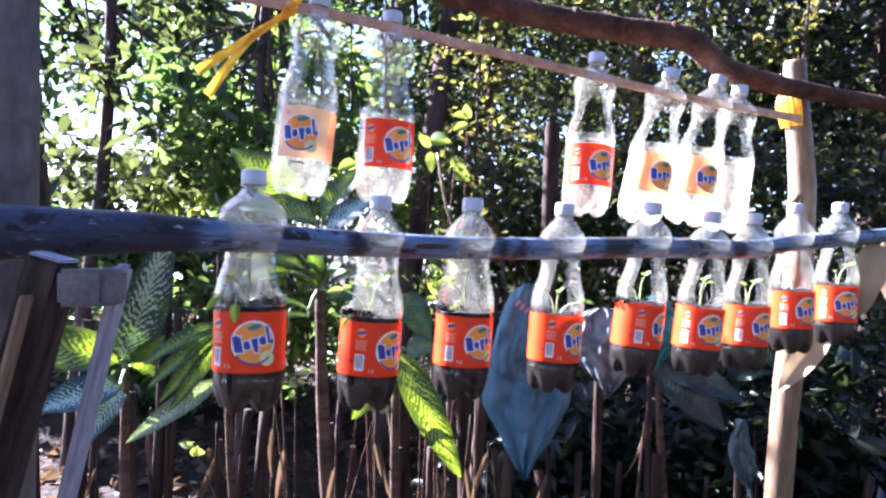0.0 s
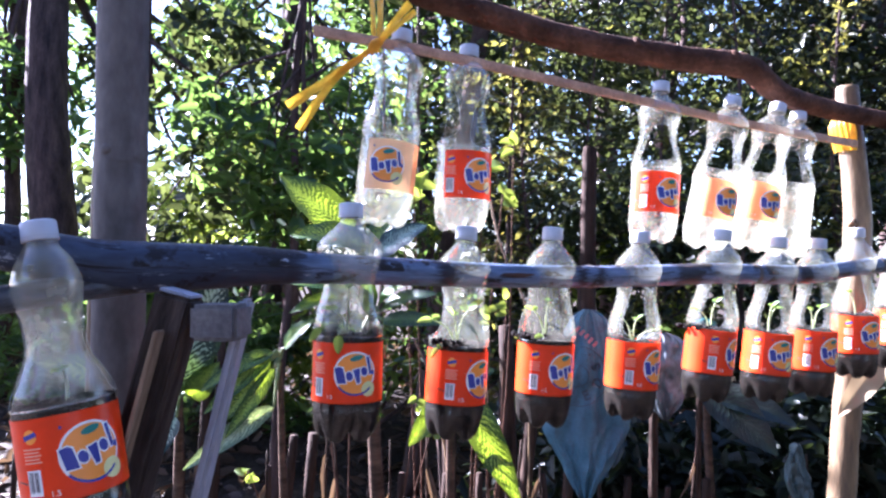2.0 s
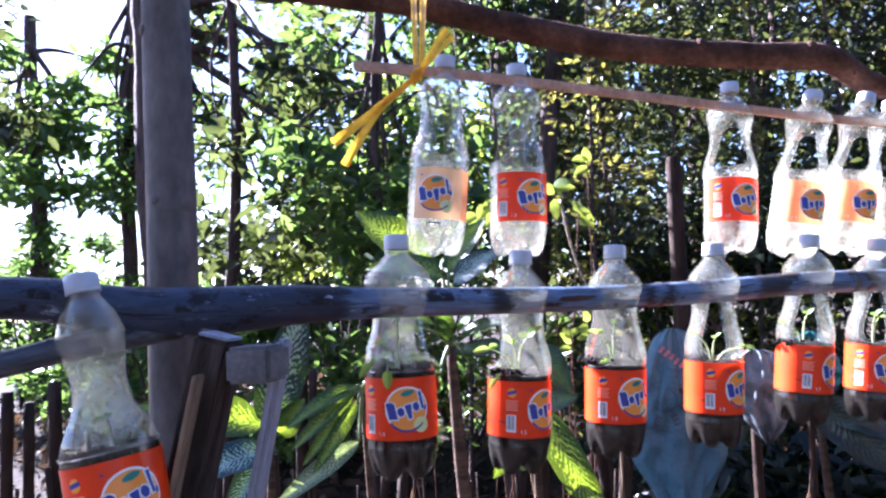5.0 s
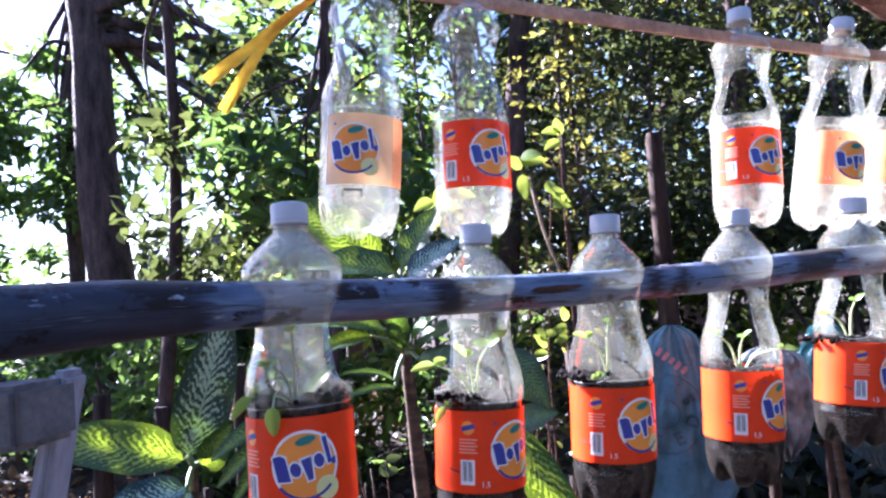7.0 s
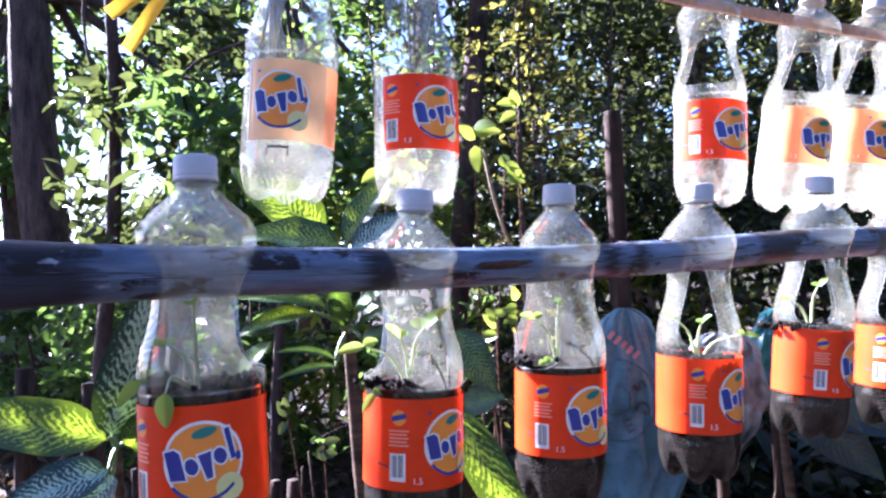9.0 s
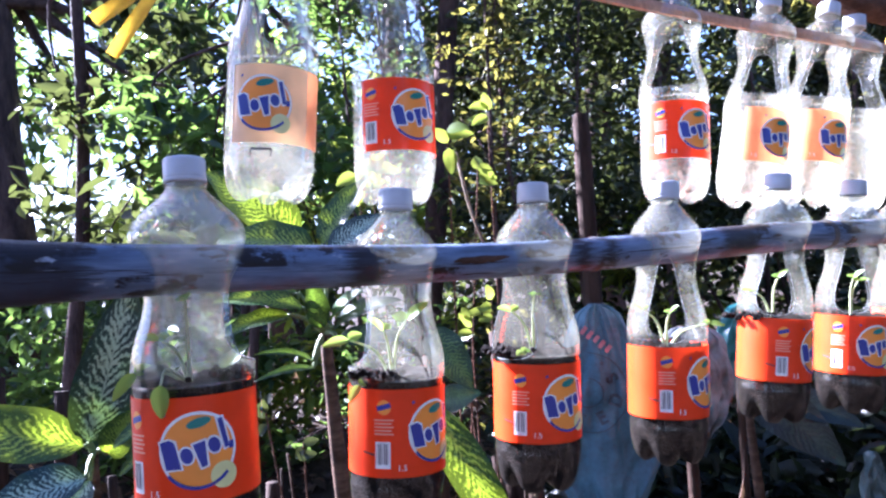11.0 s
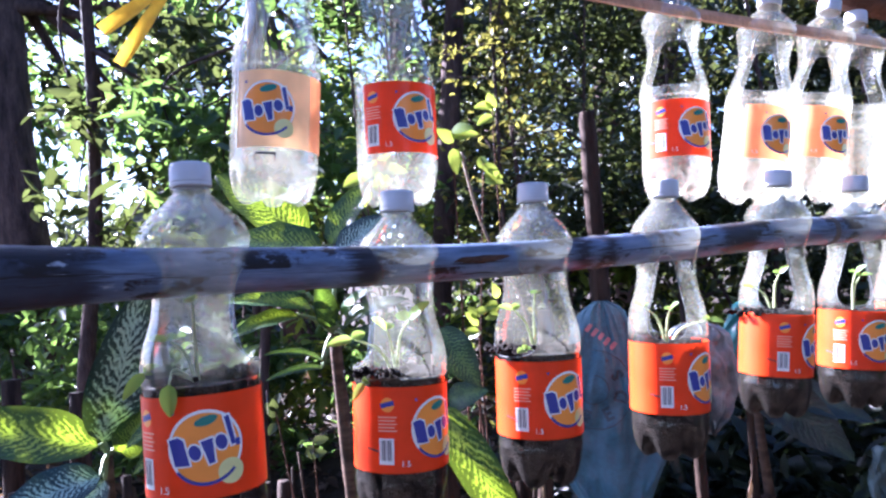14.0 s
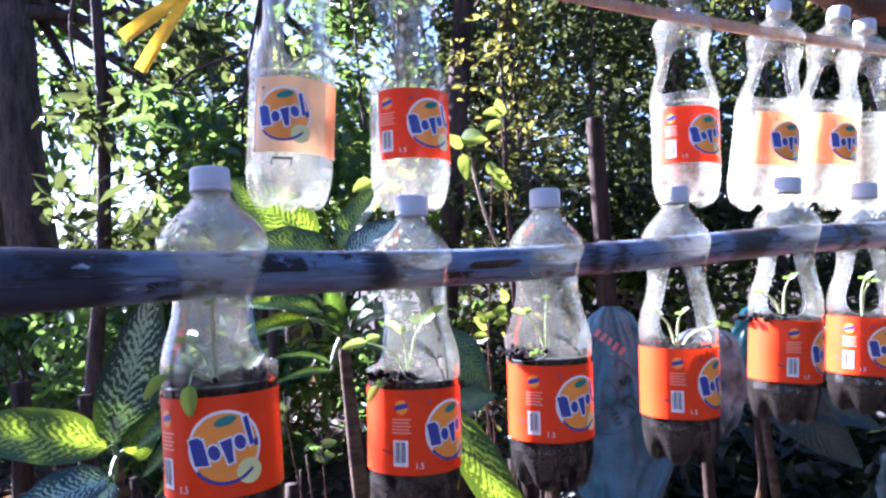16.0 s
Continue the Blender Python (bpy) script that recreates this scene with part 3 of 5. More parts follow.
tree("unseen dense tree added at the right to dim the sky", (3.2, 0.6), (3.2, 0.6, 4.2), 0.11, (3.2, 0.5, 2.2), (0.7, 1.6, 1.7), 34, 70, 0.22, "leaf_dark", 191, clump=0.7)
tree("unseen tall tree added with its crown over the camera", (-1.6, -1.6), (-1.0, -1.9, 4.2), 0.12, (0.1, -2.3, 4.3), (2.6, 1.3, 0.7), 36, 60, 0.24, "leaf_dark", 181, clump=0.7)


def bushes(label, boxes, per, leaf, mat, seed, name="shrub", clump=0.3):
    for i, (c, s, n) in enumerate(boxes):
        rng = np.random.default_rng(seed + i)
        ob = thing(name, label, "shrub")
        cs = np.asarray(c) + rng.uniform(-1, 1, (n, 3)) * s
        foot = (c[0], c[1], ground_z(c[0], c[1]) - 0.03)
        for p in cs[:: max(1, n // 5)]:
            part("stem", tube("stem", [(*foot, 0.014), ((foot[0] + p[0]) / 2 + 0.05, (foot[1] + p[1]) / 2, (foot[2] + p[2]) / 2, 0.010), (*p, 0.004)], "trunk", 9, 6, 0.03, i), ob)
        part("foliage", leaf_cloud("foliage", clumps(cs, rng.uniform(0.6, 1.2, n) * clump, per, seed + 50 + i), leaf, mat, seed + 90 + i), ob)


bushes("leafy green undergrowth behind the fence", [((-3.2, 5.0, 1.0), (0.9, 0.4, 0.5), 20), ((-1.6, 4.4, 0.95), (0.8, 0.4, 0.5), 20), ((-4.6, 6.6, 1.2), (1.0, 0.5, 0.6), 20), ((-6.0, 7.0, 1.3), (1.0, 0.5, 0.7), 20), ((-5.4, 6.2, 1.8), (0.9, 0.4, 0.6), 18)], 150, 0.085, "leaf", 200)
# part of the sunlit look of these bushes is in their leaf colour
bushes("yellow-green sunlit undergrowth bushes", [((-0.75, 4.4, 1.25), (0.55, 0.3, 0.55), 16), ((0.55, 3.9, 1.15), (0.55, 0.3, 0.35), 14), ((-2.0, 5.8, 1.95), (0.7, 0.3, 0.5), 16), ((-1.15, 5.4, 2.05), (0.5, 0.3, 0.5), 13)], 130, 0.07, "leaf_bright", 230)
bushes("small-leaved dark green shrub", [((0.35, 3.6, 1.35), (0.5, 0.25, 0.5), 22), ((1.3, 3.5, 1.2), (0.6, 0.3, 0.6), 26), ((2.2, 3.6, 1.0), (0.6, 0.3, 0.8), 24), ((1.4, 5.6, 1.2), (1.4, 0.4, 0.8), 30)], 190, 0.05, "leaf_dark", 260)
# these near-black bushes paint the shade behind the fence
bushes("low undergrowth darkened to paint deep shade", [((0.9, 2.75, 0.55), (0.35, 0.2, 0.35), 14), ((1.55, 2.8, 0.6), (0.4, 0.2, 0.4), 16), ((0.25, 2.9, 0.45), (0.3, 0.15, 0.25), 10), ((1.35, 2.45, 0.45), (0.3, 0.12, 0.35), 16), ((0.55, 2.55, 0.5), (0.25, 0.1, 0.3), 12), ((1.0, 2.42, 0.7), (0.35, 0.1, 0.3), 16)], 120, 0.075, "leaf_deep_shade", 330, clump=0.26)


def thicket(label, foot, height, lean, spread, n, leaf, mat, seed):
    """A slender upright stem with short side twigs and fine leaves all along it."""
    rng = np.random.default_rng(seed)
    ob = thing("slender_tree", label, "tree", group="slender trees behind the fence")
    z0 = ground_z(*foot) - 0.03
    line = np.array([(foot[0] + lean * k + rng.normal() * 0.03, foot[1] + rng.normal() * 0.03, z0 + (height - z0) * k, 0.013 * (1.1 - 0.8 * k)) for k in (0, 0.3, 0.6, 1)])
    part("trunk", tube("trunk", line, "trunk", 24, 7, 0.04, seed), ob)
    path = smooth_path(line, 60)
    tips = []
    for q in range(22):
        b = path[rng.integers(14, 60)]
        t = b[:3] + rng.normal(size=3) * (spread, spread * 0.5, spread * 0.5) + (0, 0, 0.08)
        part("twig", tube("twig", [(*b[:3], 0.004), (*((b[:3] + t) / 2 + (0, 0, 0.02)), 0.003), (*t, 0.0015)], "trunk", 6, 5), ob)
        for k in rng.random(n // 22):
            tips.append(b[:3] * (1 - k) + t * k + rng.normal(size=3) * 0.035)
    part("foliage", leaf_cloud("foliage", tips, leaf, mat, seed + 1), ob)


for k, (x, y, h, lean, mat) in enumerate(((0.02, 3.15, 2.7, 0.12, "leaf_olive"), (0.22, 3.3, 2.9, -0.05, "leaf_olive"), (0.40, 3.5, 2.6, 0.10, "leaf_dark"), (0.75, 3.3, 2.7, 0.06, "leaf_olive"), (1.10, 3.2, 2.8, -0.08, "leaf_dark"),
                                          (1.5, 3.3, 3.0, 0.10, "leaf_olive"), (1.95, 3.2, 2.8, 0.05, "leaf_olive"), (-0.22, 3.35, 2.8, -0.10, "leaf"), (-0.55, 3.4, 2.7, 0.08, "leaf"))):
    thicket("slender dark-stemmed tree with fine olive leaves", (x, y), h, lean, 0.20, 520, 0.042, mat, 700 + 7 * k)


def far_woods():
    rng = np.random.default_rng(400)
    n = 17000
    x = rng.uniform(-9, 12, n)
    top = 4.6 + 1.6 * np.sin(x * 0.9) + np.where(x < -4.5, -3.4, np.where(x < -0.8, -3.0, 0)) + np.where(x > 0, 1.5, 0)
    z = 0.4 + (top - 0.4) * rng.random(n) ** 0.8
    y = rng.uniform(9.5, 12, n)
    tagged(part("far_woods", leaf_cloud("far_woods", np.column_stack([x, y, z]), 0.24, "leaf_dark", 401)), "dense green woods in the distance", "woods", kind="stuff")


far_woods()

# ---- poles and posts ----
def make_pole():
    ob = thing("bamboo_pole", "weathered grey bamboo pole with dark stains, carrying bottles", "pole")
    part("culm", tube("culm", PY, "bamboo", 200, 20, 0.005, 3), ob)
    part("fork_arm", tube("fork_arm", [(-0.37, 0.845, 1.366, 0.014), (-0.42, 0.785, 1.358, 0.0145), (-0.464, 0.72, 1.347, 0.0135), (-0.51, 0.64, 1.333, 0.0125), (-0.75, 0.33, 1.285, 0.012)], "bamboo_dark", 40, 12, 0.01, 5), ob)
    for x, y, z, r in ((0.158, 1.229, 1.366, 0.0178), (0.49, 1.424, 1.370, 0.0187), (0.83, 1.638, 1.389, 0.0168)):
        d = Vector((0.84, 0.54, 0)).normalized()
        ring = [(x - d.x * 0.006, y - d.y * 0.006, z, r), (x - d.x * 0.002, y - d.y * 0.002, z, r + 0.0011), (x, y, z, r + 0.0003), (x + d.x * 0.002, y + d.y * 0.002, z, r + 0.0011), (x + d.x * 0.006, y + d.y * 0.006, z, r)]
        part("node", tube("node", ring, "bamboo_node", 9, 20), ob, "dark raised node ring")
    part("split_bark", tube("split_bark", [(-0.345, 0.838, 1.376, 0.004), (-0.30, 0.883, 1.378, 0.008), (-0.262, 0.925, 1.382, 0.0055), (-0.238, 0.947, 1.385, 0.002)], "rotten", 24, 8, 0.10, 7), ob, "dark rotten split in the cane")
    part("crack", tube("crack", [(-0.005, 1.126, 1.368, 0.0025), (0.03, 1.144, 1.368, 0.0045), (0.06, 1.159, 1.3685, 0.003), (0.085, 1.174, 1.369, 0.001)], "rotten", 20, 7, 0.05, 8), ob, "long dark crack in the cane")


make_pole()


def make_slat():
    pts = smooth_path([(-0.262, 1.092, 1.727), (-0.13, 1.165, 1.722), (-0.03, 1.225, 1.716), (0.32, 1.43, 1.690), (0.48, 1.50, 1.672), (0.60, 1.56, 1.664), (0.82, 1.70, 1.660)], 40)
    verts, faces = [], []
    for p in pts:
        for dy, dz in ((-0.003, -0.0075), (-0.004, 0.0), (-0.003, 0.0075), (0.002, 0.0085), (0.003, 0.0), (0.002, -0.0085)):
            verts.append((p[0], p[1] + dy, p[2] + dz))
    n = len(pts)
    for i in range(n - 1):
        for k in range(6):
            k2 = (k + 1) % 6
            faces.append((i * 6 + k, i * 6 + k2, (i + 1) * 6 + k2, (i + 1) * 6 + k))
    faces += [(5, 4, 3, 2, 1, 0), tuple((n - 1) * 6 + k for k in range(6))]
    part("slat", mesh_np("slat", verts, faces, "slat", smooth=False), thing("hanging_rail", "thin split bamboo rail through the upper bottles", "rail"))


make_slat()
over = thing("overhead_branch", "crooked brown branch laid across above the bottles", "branch")
part("limb", tube("limb", [(-0.95, 1.40, 2.13, 0.030), (-0.38, 1.45, 1.999, 0.028), (-0.256, 1.45, 1.966, 0.027), (-0.039, 1.50, 1.903, 0.027), (0.179, 1.53, 1.846, 0.026), (0.40, 1.55, 1.812, 0.026), (0.527, 1.56, 1.796, 0.026), (0.61, 1.60, 1.752, 0.023), (0.72, 1.66, 1.735, 0.021), (0.88, 1.73, 1.722, 0.019), (1.1, 1.78, 1.70, 0.016)], "branch", 80, 14, 0.035, 9), over)
for k, (x, y, z) in enumerate(((-0.10, 1.475, 1.925), (0.30, 1.53, 1.84), (0.50, 1.545, 1.815))):
    part("knot", tube("knot", [(x, y, z - 0.006, 0.017), (x + 0.003, y - 0.006, z + 0.001, 0.014), (x + 0.006, y - 0.009, z + 0.004, 0.006)], "branch", 8, 8, 0.08, k), over)
post = thing("wooden_post", "pale sunlit wooden post, split and knotty", "post")
part("shaft", tube("shaft", [(0.79, 1.79, 0.05, 0.033), (0.815, 1.785, 0.80, 0.031), (0.845, 1.785, 1.20, 0.031), (0.862, 1.785, 1.50, 0.030), (0.846, 1.785, 1.72, 0.027), (0.842, 1.785, 1.81, 0.024)], "post", 60, 16, 0.02, 13), post)
part("knot", tube("knot", [(0.838, 1.765, 1.485, 0.012), (0.836, 1.752, 1.49, 0.010), (0.834, 1.745, 1.492, 0.005)], "post", 8, 8), post)
grey = thing("grey_trunk", "smooth grey upright trunk standing behind the pole", "trunk")
part("trunk", tube("trunk", [(-0.468, 0.925, 0.05, 0.034), (-0.464, 0.925, 0.9, 0.032), (-0.462, 0.925, 1.6, 0.0305), (-0.468, 0.925, 2.6, 0.029), (-0.48, 0.925, 3.2, 0.026)], "grey_trunk", 60, 18, 0.008, 15), grey)
for k, (z, a) in enumerate(((0.95, -100), (1.18, -60), (1.52, -95), (1.74, -130), (1.93, -80))):
    c, s = math.cos(radians(a)), math.sin(radians(a))
    part("bark_scar", tube("bark_scar", [(-0.463 + 0.027 * c, 0.925 + 0.027 * s, z, 0.008), (-0.463 + 0.0315 * c, 0.925 + 0.0315 * s, z, 0.006), (-0.463 + 0.033 * c, 0.925 + 0.033 * s, z, 0.003)], "grey_trunk", 6, 9, 0.1, k), grey)
lean_cane = thing("lean_cane", "thin brown cane standing beside the grey trunk", "cane")
part("shaft", tube("shaft", [(-0.512, 0.955, 0.08, 0.009), (-0.508, 0.95, 0.9, 0.008), (-0.503, 0.945, 1.45, 0.0075), (-0.482, 0.945, 1.85, 0.006)], "post", 30, 9, 0.03, 21), lean_cane)
back = thing("back_post", "weathered dark wooden post behind the bottles", "post")
part("shaft", tube("shaft", [(0.385, 2.75, 0.1, 0.032), (0.377, 2.75, 1.2, 0.030), (0.386, 2.75, 1.78, 0.027), (0.387, 2.75, 1.82, 0.020)], "stake", 40, 12, 0.03, 17), back)

# ---- trestle under the pole ----
def beam(name, a, b, w, d, mat, parent, label="", bevel=0.004):
    a, b = Vector(a), Vector(b)
    m = Matrix.Translation((a + b) / 2) @ (b - a).to_track_quat("Z", "Y").to_matrix().to_4x4()
    return part(name, box(name, (w, d, (b - a).length), mat, bevel), parent, label, m)


trestle = thing("trestle", "rough timber trestle with a white board, under the pole", "trestle")
beam("leg", (-0.66, 0.79, 0.08), (-0.326, 0.79, 1.350), 0.041, 0.040, "log", trestle, "dark weathered leg")
beam("leg_top", (-0.3263, 0.79, 1.349), (-0.3252, 0.79, 1.353), 0.036, 0.036, "white_wood", trestle, "pale sawn top of the leg", 0.002)
beam("leg_face", (-0.602, 0.7680, 0.30), (-0.335, 0.7680, 1.315), 0.036, 0.004, "log_bare", trestle, "pale split face of the leg", 0.0015)
beam("white_board", (-0.555, 0.80, 0.10), (-0.259, 0.80, 1.345), 0.026, 0.012, "white_wood", trestle, "white painted board")
beam("block", (-0.301, 0.775, 1.323), (-0.254, 0.775, 1.323), 0.052, 0.036, "block", trestle, "grey timber block")

# ---- stakes of the fence behind ----
def make_fence():
    rng = np.random.default_rng(33)
    ob = thing("stake_fence", "fence of rough thin wooden stakes in shade", "fence")
    stakes = [(0.205, 1.745, 1.275, 0.012), (0.415, 1.875, 1.222, 0.012), (0.62, 2.19, 1.23, 0.009), (0.80, 2.0, 0.80, 0.010), (-1.97, 2.3, 1.13, 0.022), (-1.90, 2.32, 1.09, 0.020), (-1.78, 2.3, 1.16, 0.024), (-1.42, 2.5, 1.16, 0.03), (-1.25, 2.55, 1.10, 0.024), (-0.95, 2.5, 1.22, 0.026), (-0.9, 2.48, 1.15, 0.016), (-0.12, 2.35, 1.15, 0.022), (0.06, 2.35, 1.20, 0.024), (0.16, 2.2, 1.25, 0.020)]
    stakes += [(-2.2 + 0.115 * i + rng.normal() * 0.035, 2.25 + rng.normal() * 0.07, rng.uniform(0.74, 1.0) - 0.22 * (i > 20), rng.uniform(0.007, 0.017)) for i in range(44)]
    for i, (x, y, z, r) in enumerate(stakes):
        lean = rng.normal() * 0.05
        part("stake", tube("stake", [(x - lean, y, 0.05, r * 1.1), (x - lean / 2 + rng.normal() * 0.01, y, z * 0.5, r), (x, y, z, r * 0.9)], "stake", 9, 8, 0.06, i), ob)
    part("rail", tube("rail", [(-2.4, 2.29, 0.32, 0.016), (-0.5, 2.31, 0.34, 0.015), (1.0, 2.30, 0.32, 0.016), (2.6, 2.30, 0.33, 0.015)], "stake", 30, 9, 0.04, 77), ob)


make_fence()

# ---- bottles ----
PROFILE = [(0.0, 0.010), (0.012, 0.009), (0.022, 0.005), (0.031, 0.003), (0.039, 0.010), (0.0435, 0.024), (0.0455, 0.042), (0.0450, 0.054), (0.0450, 0.132), (0.0458, 0.137), (0.0458, 0.148), (0.0450, 0.158), (0.0424, 0.170),
           (0.0380, 0.183), (0.0350, 0.196), (0.0340, 0.207), (0.0350, 0.221), (0.0386, 0.238), (0.0405, 0.249), (0.0396, 0.2555), (0.0355, 0.2635), (0.0290, 0.2715), (0.0222, 0.2785), (0.0168, 0.2845), (0.0140, 0.2890), (0.0136, 0.300)]
H = 0.312


def profile_at(k, girth=1.0, bulge=1.0):
    """The bottle's outline; girth: its stoutness; bulge: how far the shoulder swells (under 1: the waist is squeezed too)."""
    p = smooth_path(PROFILE, k)
    waist = min(1.0, bulge)
    swell = np.interp(p[:, 1], (0.0, 0.150, 0.180, 0.212, 0.238, 0.262, 0.286, 0.4), (1, 1, waist, waist, bulge, bulge, 1, 1))
    stout = np.interp(p[:, 1], (0.0, 0.275, 0.289, 0.4), (girth, girth, 1, 1))
    p[:, 0] *= swell * stout
    return p


def petal(r, z, a):
    """Five-footed base: valleys between the feet."""
    if z < 0.045:
        dip = (0.5 + 0.5 * math.cos(5 * a)) ** 2.2
        f = (1 - z / 0.045)
        return r * (1 - 0.16 * dip * f), z + dip * f * 0.016 * min(1, r / 0.03)
    return r, z


def bottle_body(name, window, half, low, high, mat, crease=0.0, seed=0, both=False, girth=1.0, bulge=1.0):
    """window: the direction (degrees) that the cut opening faces; half: half its width in degrees; low, high: its edges' heights."""
    segs = 72
    prof = profile_at(84, girth, bulge)
    verts, faces, par = [], [], []
    for r, z in prof:
        for k in range(segs):
            a = 2 * math.pi * k / segs
            pr, pz = petal(r, z, a)
            if crease and z > 0.14:
                q = noise.noise(Vector((math.cos(a) * 1.6, math.sin(a) * 1.6, z * 22 + seed)))
                pr *= 1 + crease * q
            verts.append((pr * math.cos(a), pr * math.sin(a), pz))
            par.append((math.degrees(a), z))
    zc, zh = (low + high) / 2, (high - low) / 2

    def inside(i):
        da = (par[i][0] - window + 180) % 360 - 180
        if abs(da) > 90 and both:
            da = (da + 360) % 360 - 180
        wide = half * (1.28 - 0.62 * max(0.0, min(1.0, (par[i][1] - low) / (high - low))))
        u, v = abs(da) / wide, abs(par[i][1] - zc) / zh
        return (u ** 3.2 + v ** 3.2) ** (1 / 3.2)
    n = len(prof)
    cut = [inside(i) for i in range(len(verts))]
    used = set()
    for j in range(n - 1):
        for k in range(segs):
            q = (j * segs + k, j * segs + (k + 1) % segs, (j + 1) * segs + (k + 1) % segs, (j + 1) * segs + k)
            if half and sum(cut[i] for i in q) / 4 < 1.0:
                used.update(q)
                continue
            faces.append(q)
    # bring the rim of the opening onto its rounded outline
    if half:
        rz, rr = prof[:, 1], prof[:, 0]
        for i in used:
            if 0.6 < cut[i] < 1.5:
                da = (par[i][0] - window + 180) % 360 - 180
                da = da / cut[i] if abs(da) < 90 or not both else 180 + ((da + 360) % 360 - 180) / cut[i]
                z = zc + (par[i][1] - zc) / cut[i]
                r = float(np.interp(z, rz[4:], rr[4:]))
                a = math.radians(window + da)
                verts[i] = (r * math.cos(a), r * math.sin(a), z)
    return mesh_np(name, verts, faces, mat)


def cut_rim(window, half, low, high, girth=1.0, bulge=1.0):
    """The cut edge round an opening, as a thin bright lip."""
    prof = profile_at(84, girth, bulge)
    zc, zh, pts = (low + high) / 2, (high - low) / 2, []
    for t in np.linspace(0, 2 * math.pi, 61):
        c, s = math.cos(t), math.sin(t)
        k = (abs(c) ** 3.2 + abs(s) ** 3.2) ** (-1 / 3.2)
        z = zc + zh * k * s
        wide = half * (1.28 - 0.62 * (z - low) / (high - low))
        a = math.radians(window + wide * k * c)
        r = float(np.interp(z, prof[4:, 1], prof[4:, 0]))
        pts.append((r * math.cos(a), r * math.sin(a), z, 0.00032))
    return tube("cut_edge", pts, "plastic_edge", sides=5, raw=True)


def lathe(name, prof, mat, segs=40, ribs=0):
    verts, faces = [], []
    for r, z in prof:
        for k in range(segs):
            a = 2 * math.pi * k / segs
            q = r * (1 - (0.035 if ribs and k % 2 else 0) * (0.2965 < z < 0.3095)) if ribs else r
            verts.append((q * math.cos(a), q * math.sin(a), z))
    for j in range(len(prof) - 1):
        for k in range(segs):
            faces.append((j * segs + k, j * segs + (k + 1) % segs, (j + 1) * segs + (k + 1) % segs, (j + 1) * segs + k))
    return mesh_np(name, verts, faces, mat)


def soil_mesh(level, seed, girth=1.0):
    rng = np.random.default_rng(seed)
    segs, prof = 48, [p for p in profile_at(70, girth) if p[1] < level]
    verts, faces = [], []
    for r, z in prof:
        for k in range(segs):
            a = 2 * math.pi * k / segs
            pr, pz = petal(max(r - 0.0012, 0), z + 0.0006, a)
            verts.append((pr * math.cos(a), pr * math.sin(a), pz))
    r0 = prof[-1][0] - 0.0012
    for f in (0.88, 0.7, 0.5, 0.3, 0.12):
        for k in range(segs):
            a = 2 * math.pi * k / segs
            x, y = r0 * f * math.cos(a), r0 * f * math.sin(a)
            verts.append((x, y, level + 0.004 * rng.normal() * 0.5 + 0.007 * noise.noise(Vector((x * 70, y * 70, seed)))))
    rows = len(prof) + 5
    for j in range(rows - 1):
        for k in range(segs):
            faces.append((j * segs + k, j * segs + (k + 1) % segs, (j + 1) * segs + (k + 1) % segs, (j + 1) * segs + k))
    faces.append(tuple((rows - 1) * segs + k for k in range(segs)))
    return mesh_np("soil", verts, faces, "soil")


LR = 0.0457


def wrapped(name, polys, mat, lift):
    """Flat outlines (lists of (u, v) in metres round and up the label) laid on the bottle's side as a thin printed skin."""
    bm = bmesh.new()
    for poly in polys:
        face = bm.faces.new([bm.verts.new((u, v, 0)) for u, v in poly])
    for x in np.arange(-0.15, 0.151, 0.004):
        bmesh.ops.bisect_plane(bm, geom=list(bm.verts) + list(bm.edges) + list(bm.faces), plane_co=(x, 0, 0), plane_no=(1, 0, 0))
    r = LR + lift
    for v in bm.verts:
        a = v.co.x / LR
        v.co = Vector((r * math.cos(a), r * math.sin(a), 0.055 + v.co.y))
    bmesh.ops.triangulate(bm, faces=[f for f in bm.faces if len(f.verts) > 4])
    me = bpy.data.meshes.new(name)
    bm.to_mesh(me)
    bm.free()
    me.polygons.foreach_set("use_smooth", [True] * len(me.polygons))
    me.materials.append(M[mat])
    return me


def oval(cx, cy, rx, ry, turn=0.0, n=40):
    c, s = math.cos(turn), math.sin(turn)
    return [(cx + rx * math.cos(t) * c - ry * math.sin(t) * s, cy + rx * math.cos(t) * s + ry * math.sin(t) * c) for t in np.linspace(0, 2 * math.pi, n, endpoint=False)]


def rect(x0, y0, x1, y1):
    return [(x0, y0), (x1, y0), (x1, y1), (x0, y1)]


def slanted(blocks, turn, cx, cy):
    c, s = math.cos(turn), math.sin(turn)
    return [[(cx + x * c - y * s, cy + x * s + y * c) for x, y in b] for b in blocks]


# the word mark is only a row of solid slanted shapes
def word_shapes(grow):
    g = grow
    return [
        [(-0.0262 - g, -0.0085 - g), (-0.0160 + g, -0.0110 - g), (-0.0150 + g, 0.0075 + g), (-0.0180, 0.0110 + g), (-0.0252 - g, 0.0110 + g)],
        oval(-0.0100, -0.0035, 0.0042 + g, 0.0056 + g, 0, 20),
        [(-0.0030 - g, -0.0150 - g), (0.0010 + g, -0.0150 - g), (0.0046 + g, 0.0025 + g), (-0.0040 - g, 0.0025 + g)],
        oval(0.0095, -0.0030, 0.0042 + g, 0.0056 + g, 0, 20),
        [(0.0157 - g, -0.0085 - g), (0.0192 + g, -0.0085 - g), (0.0205 + g, 0.0135 + g), (0.0168 - g, 0.0135 + g)],
    ]


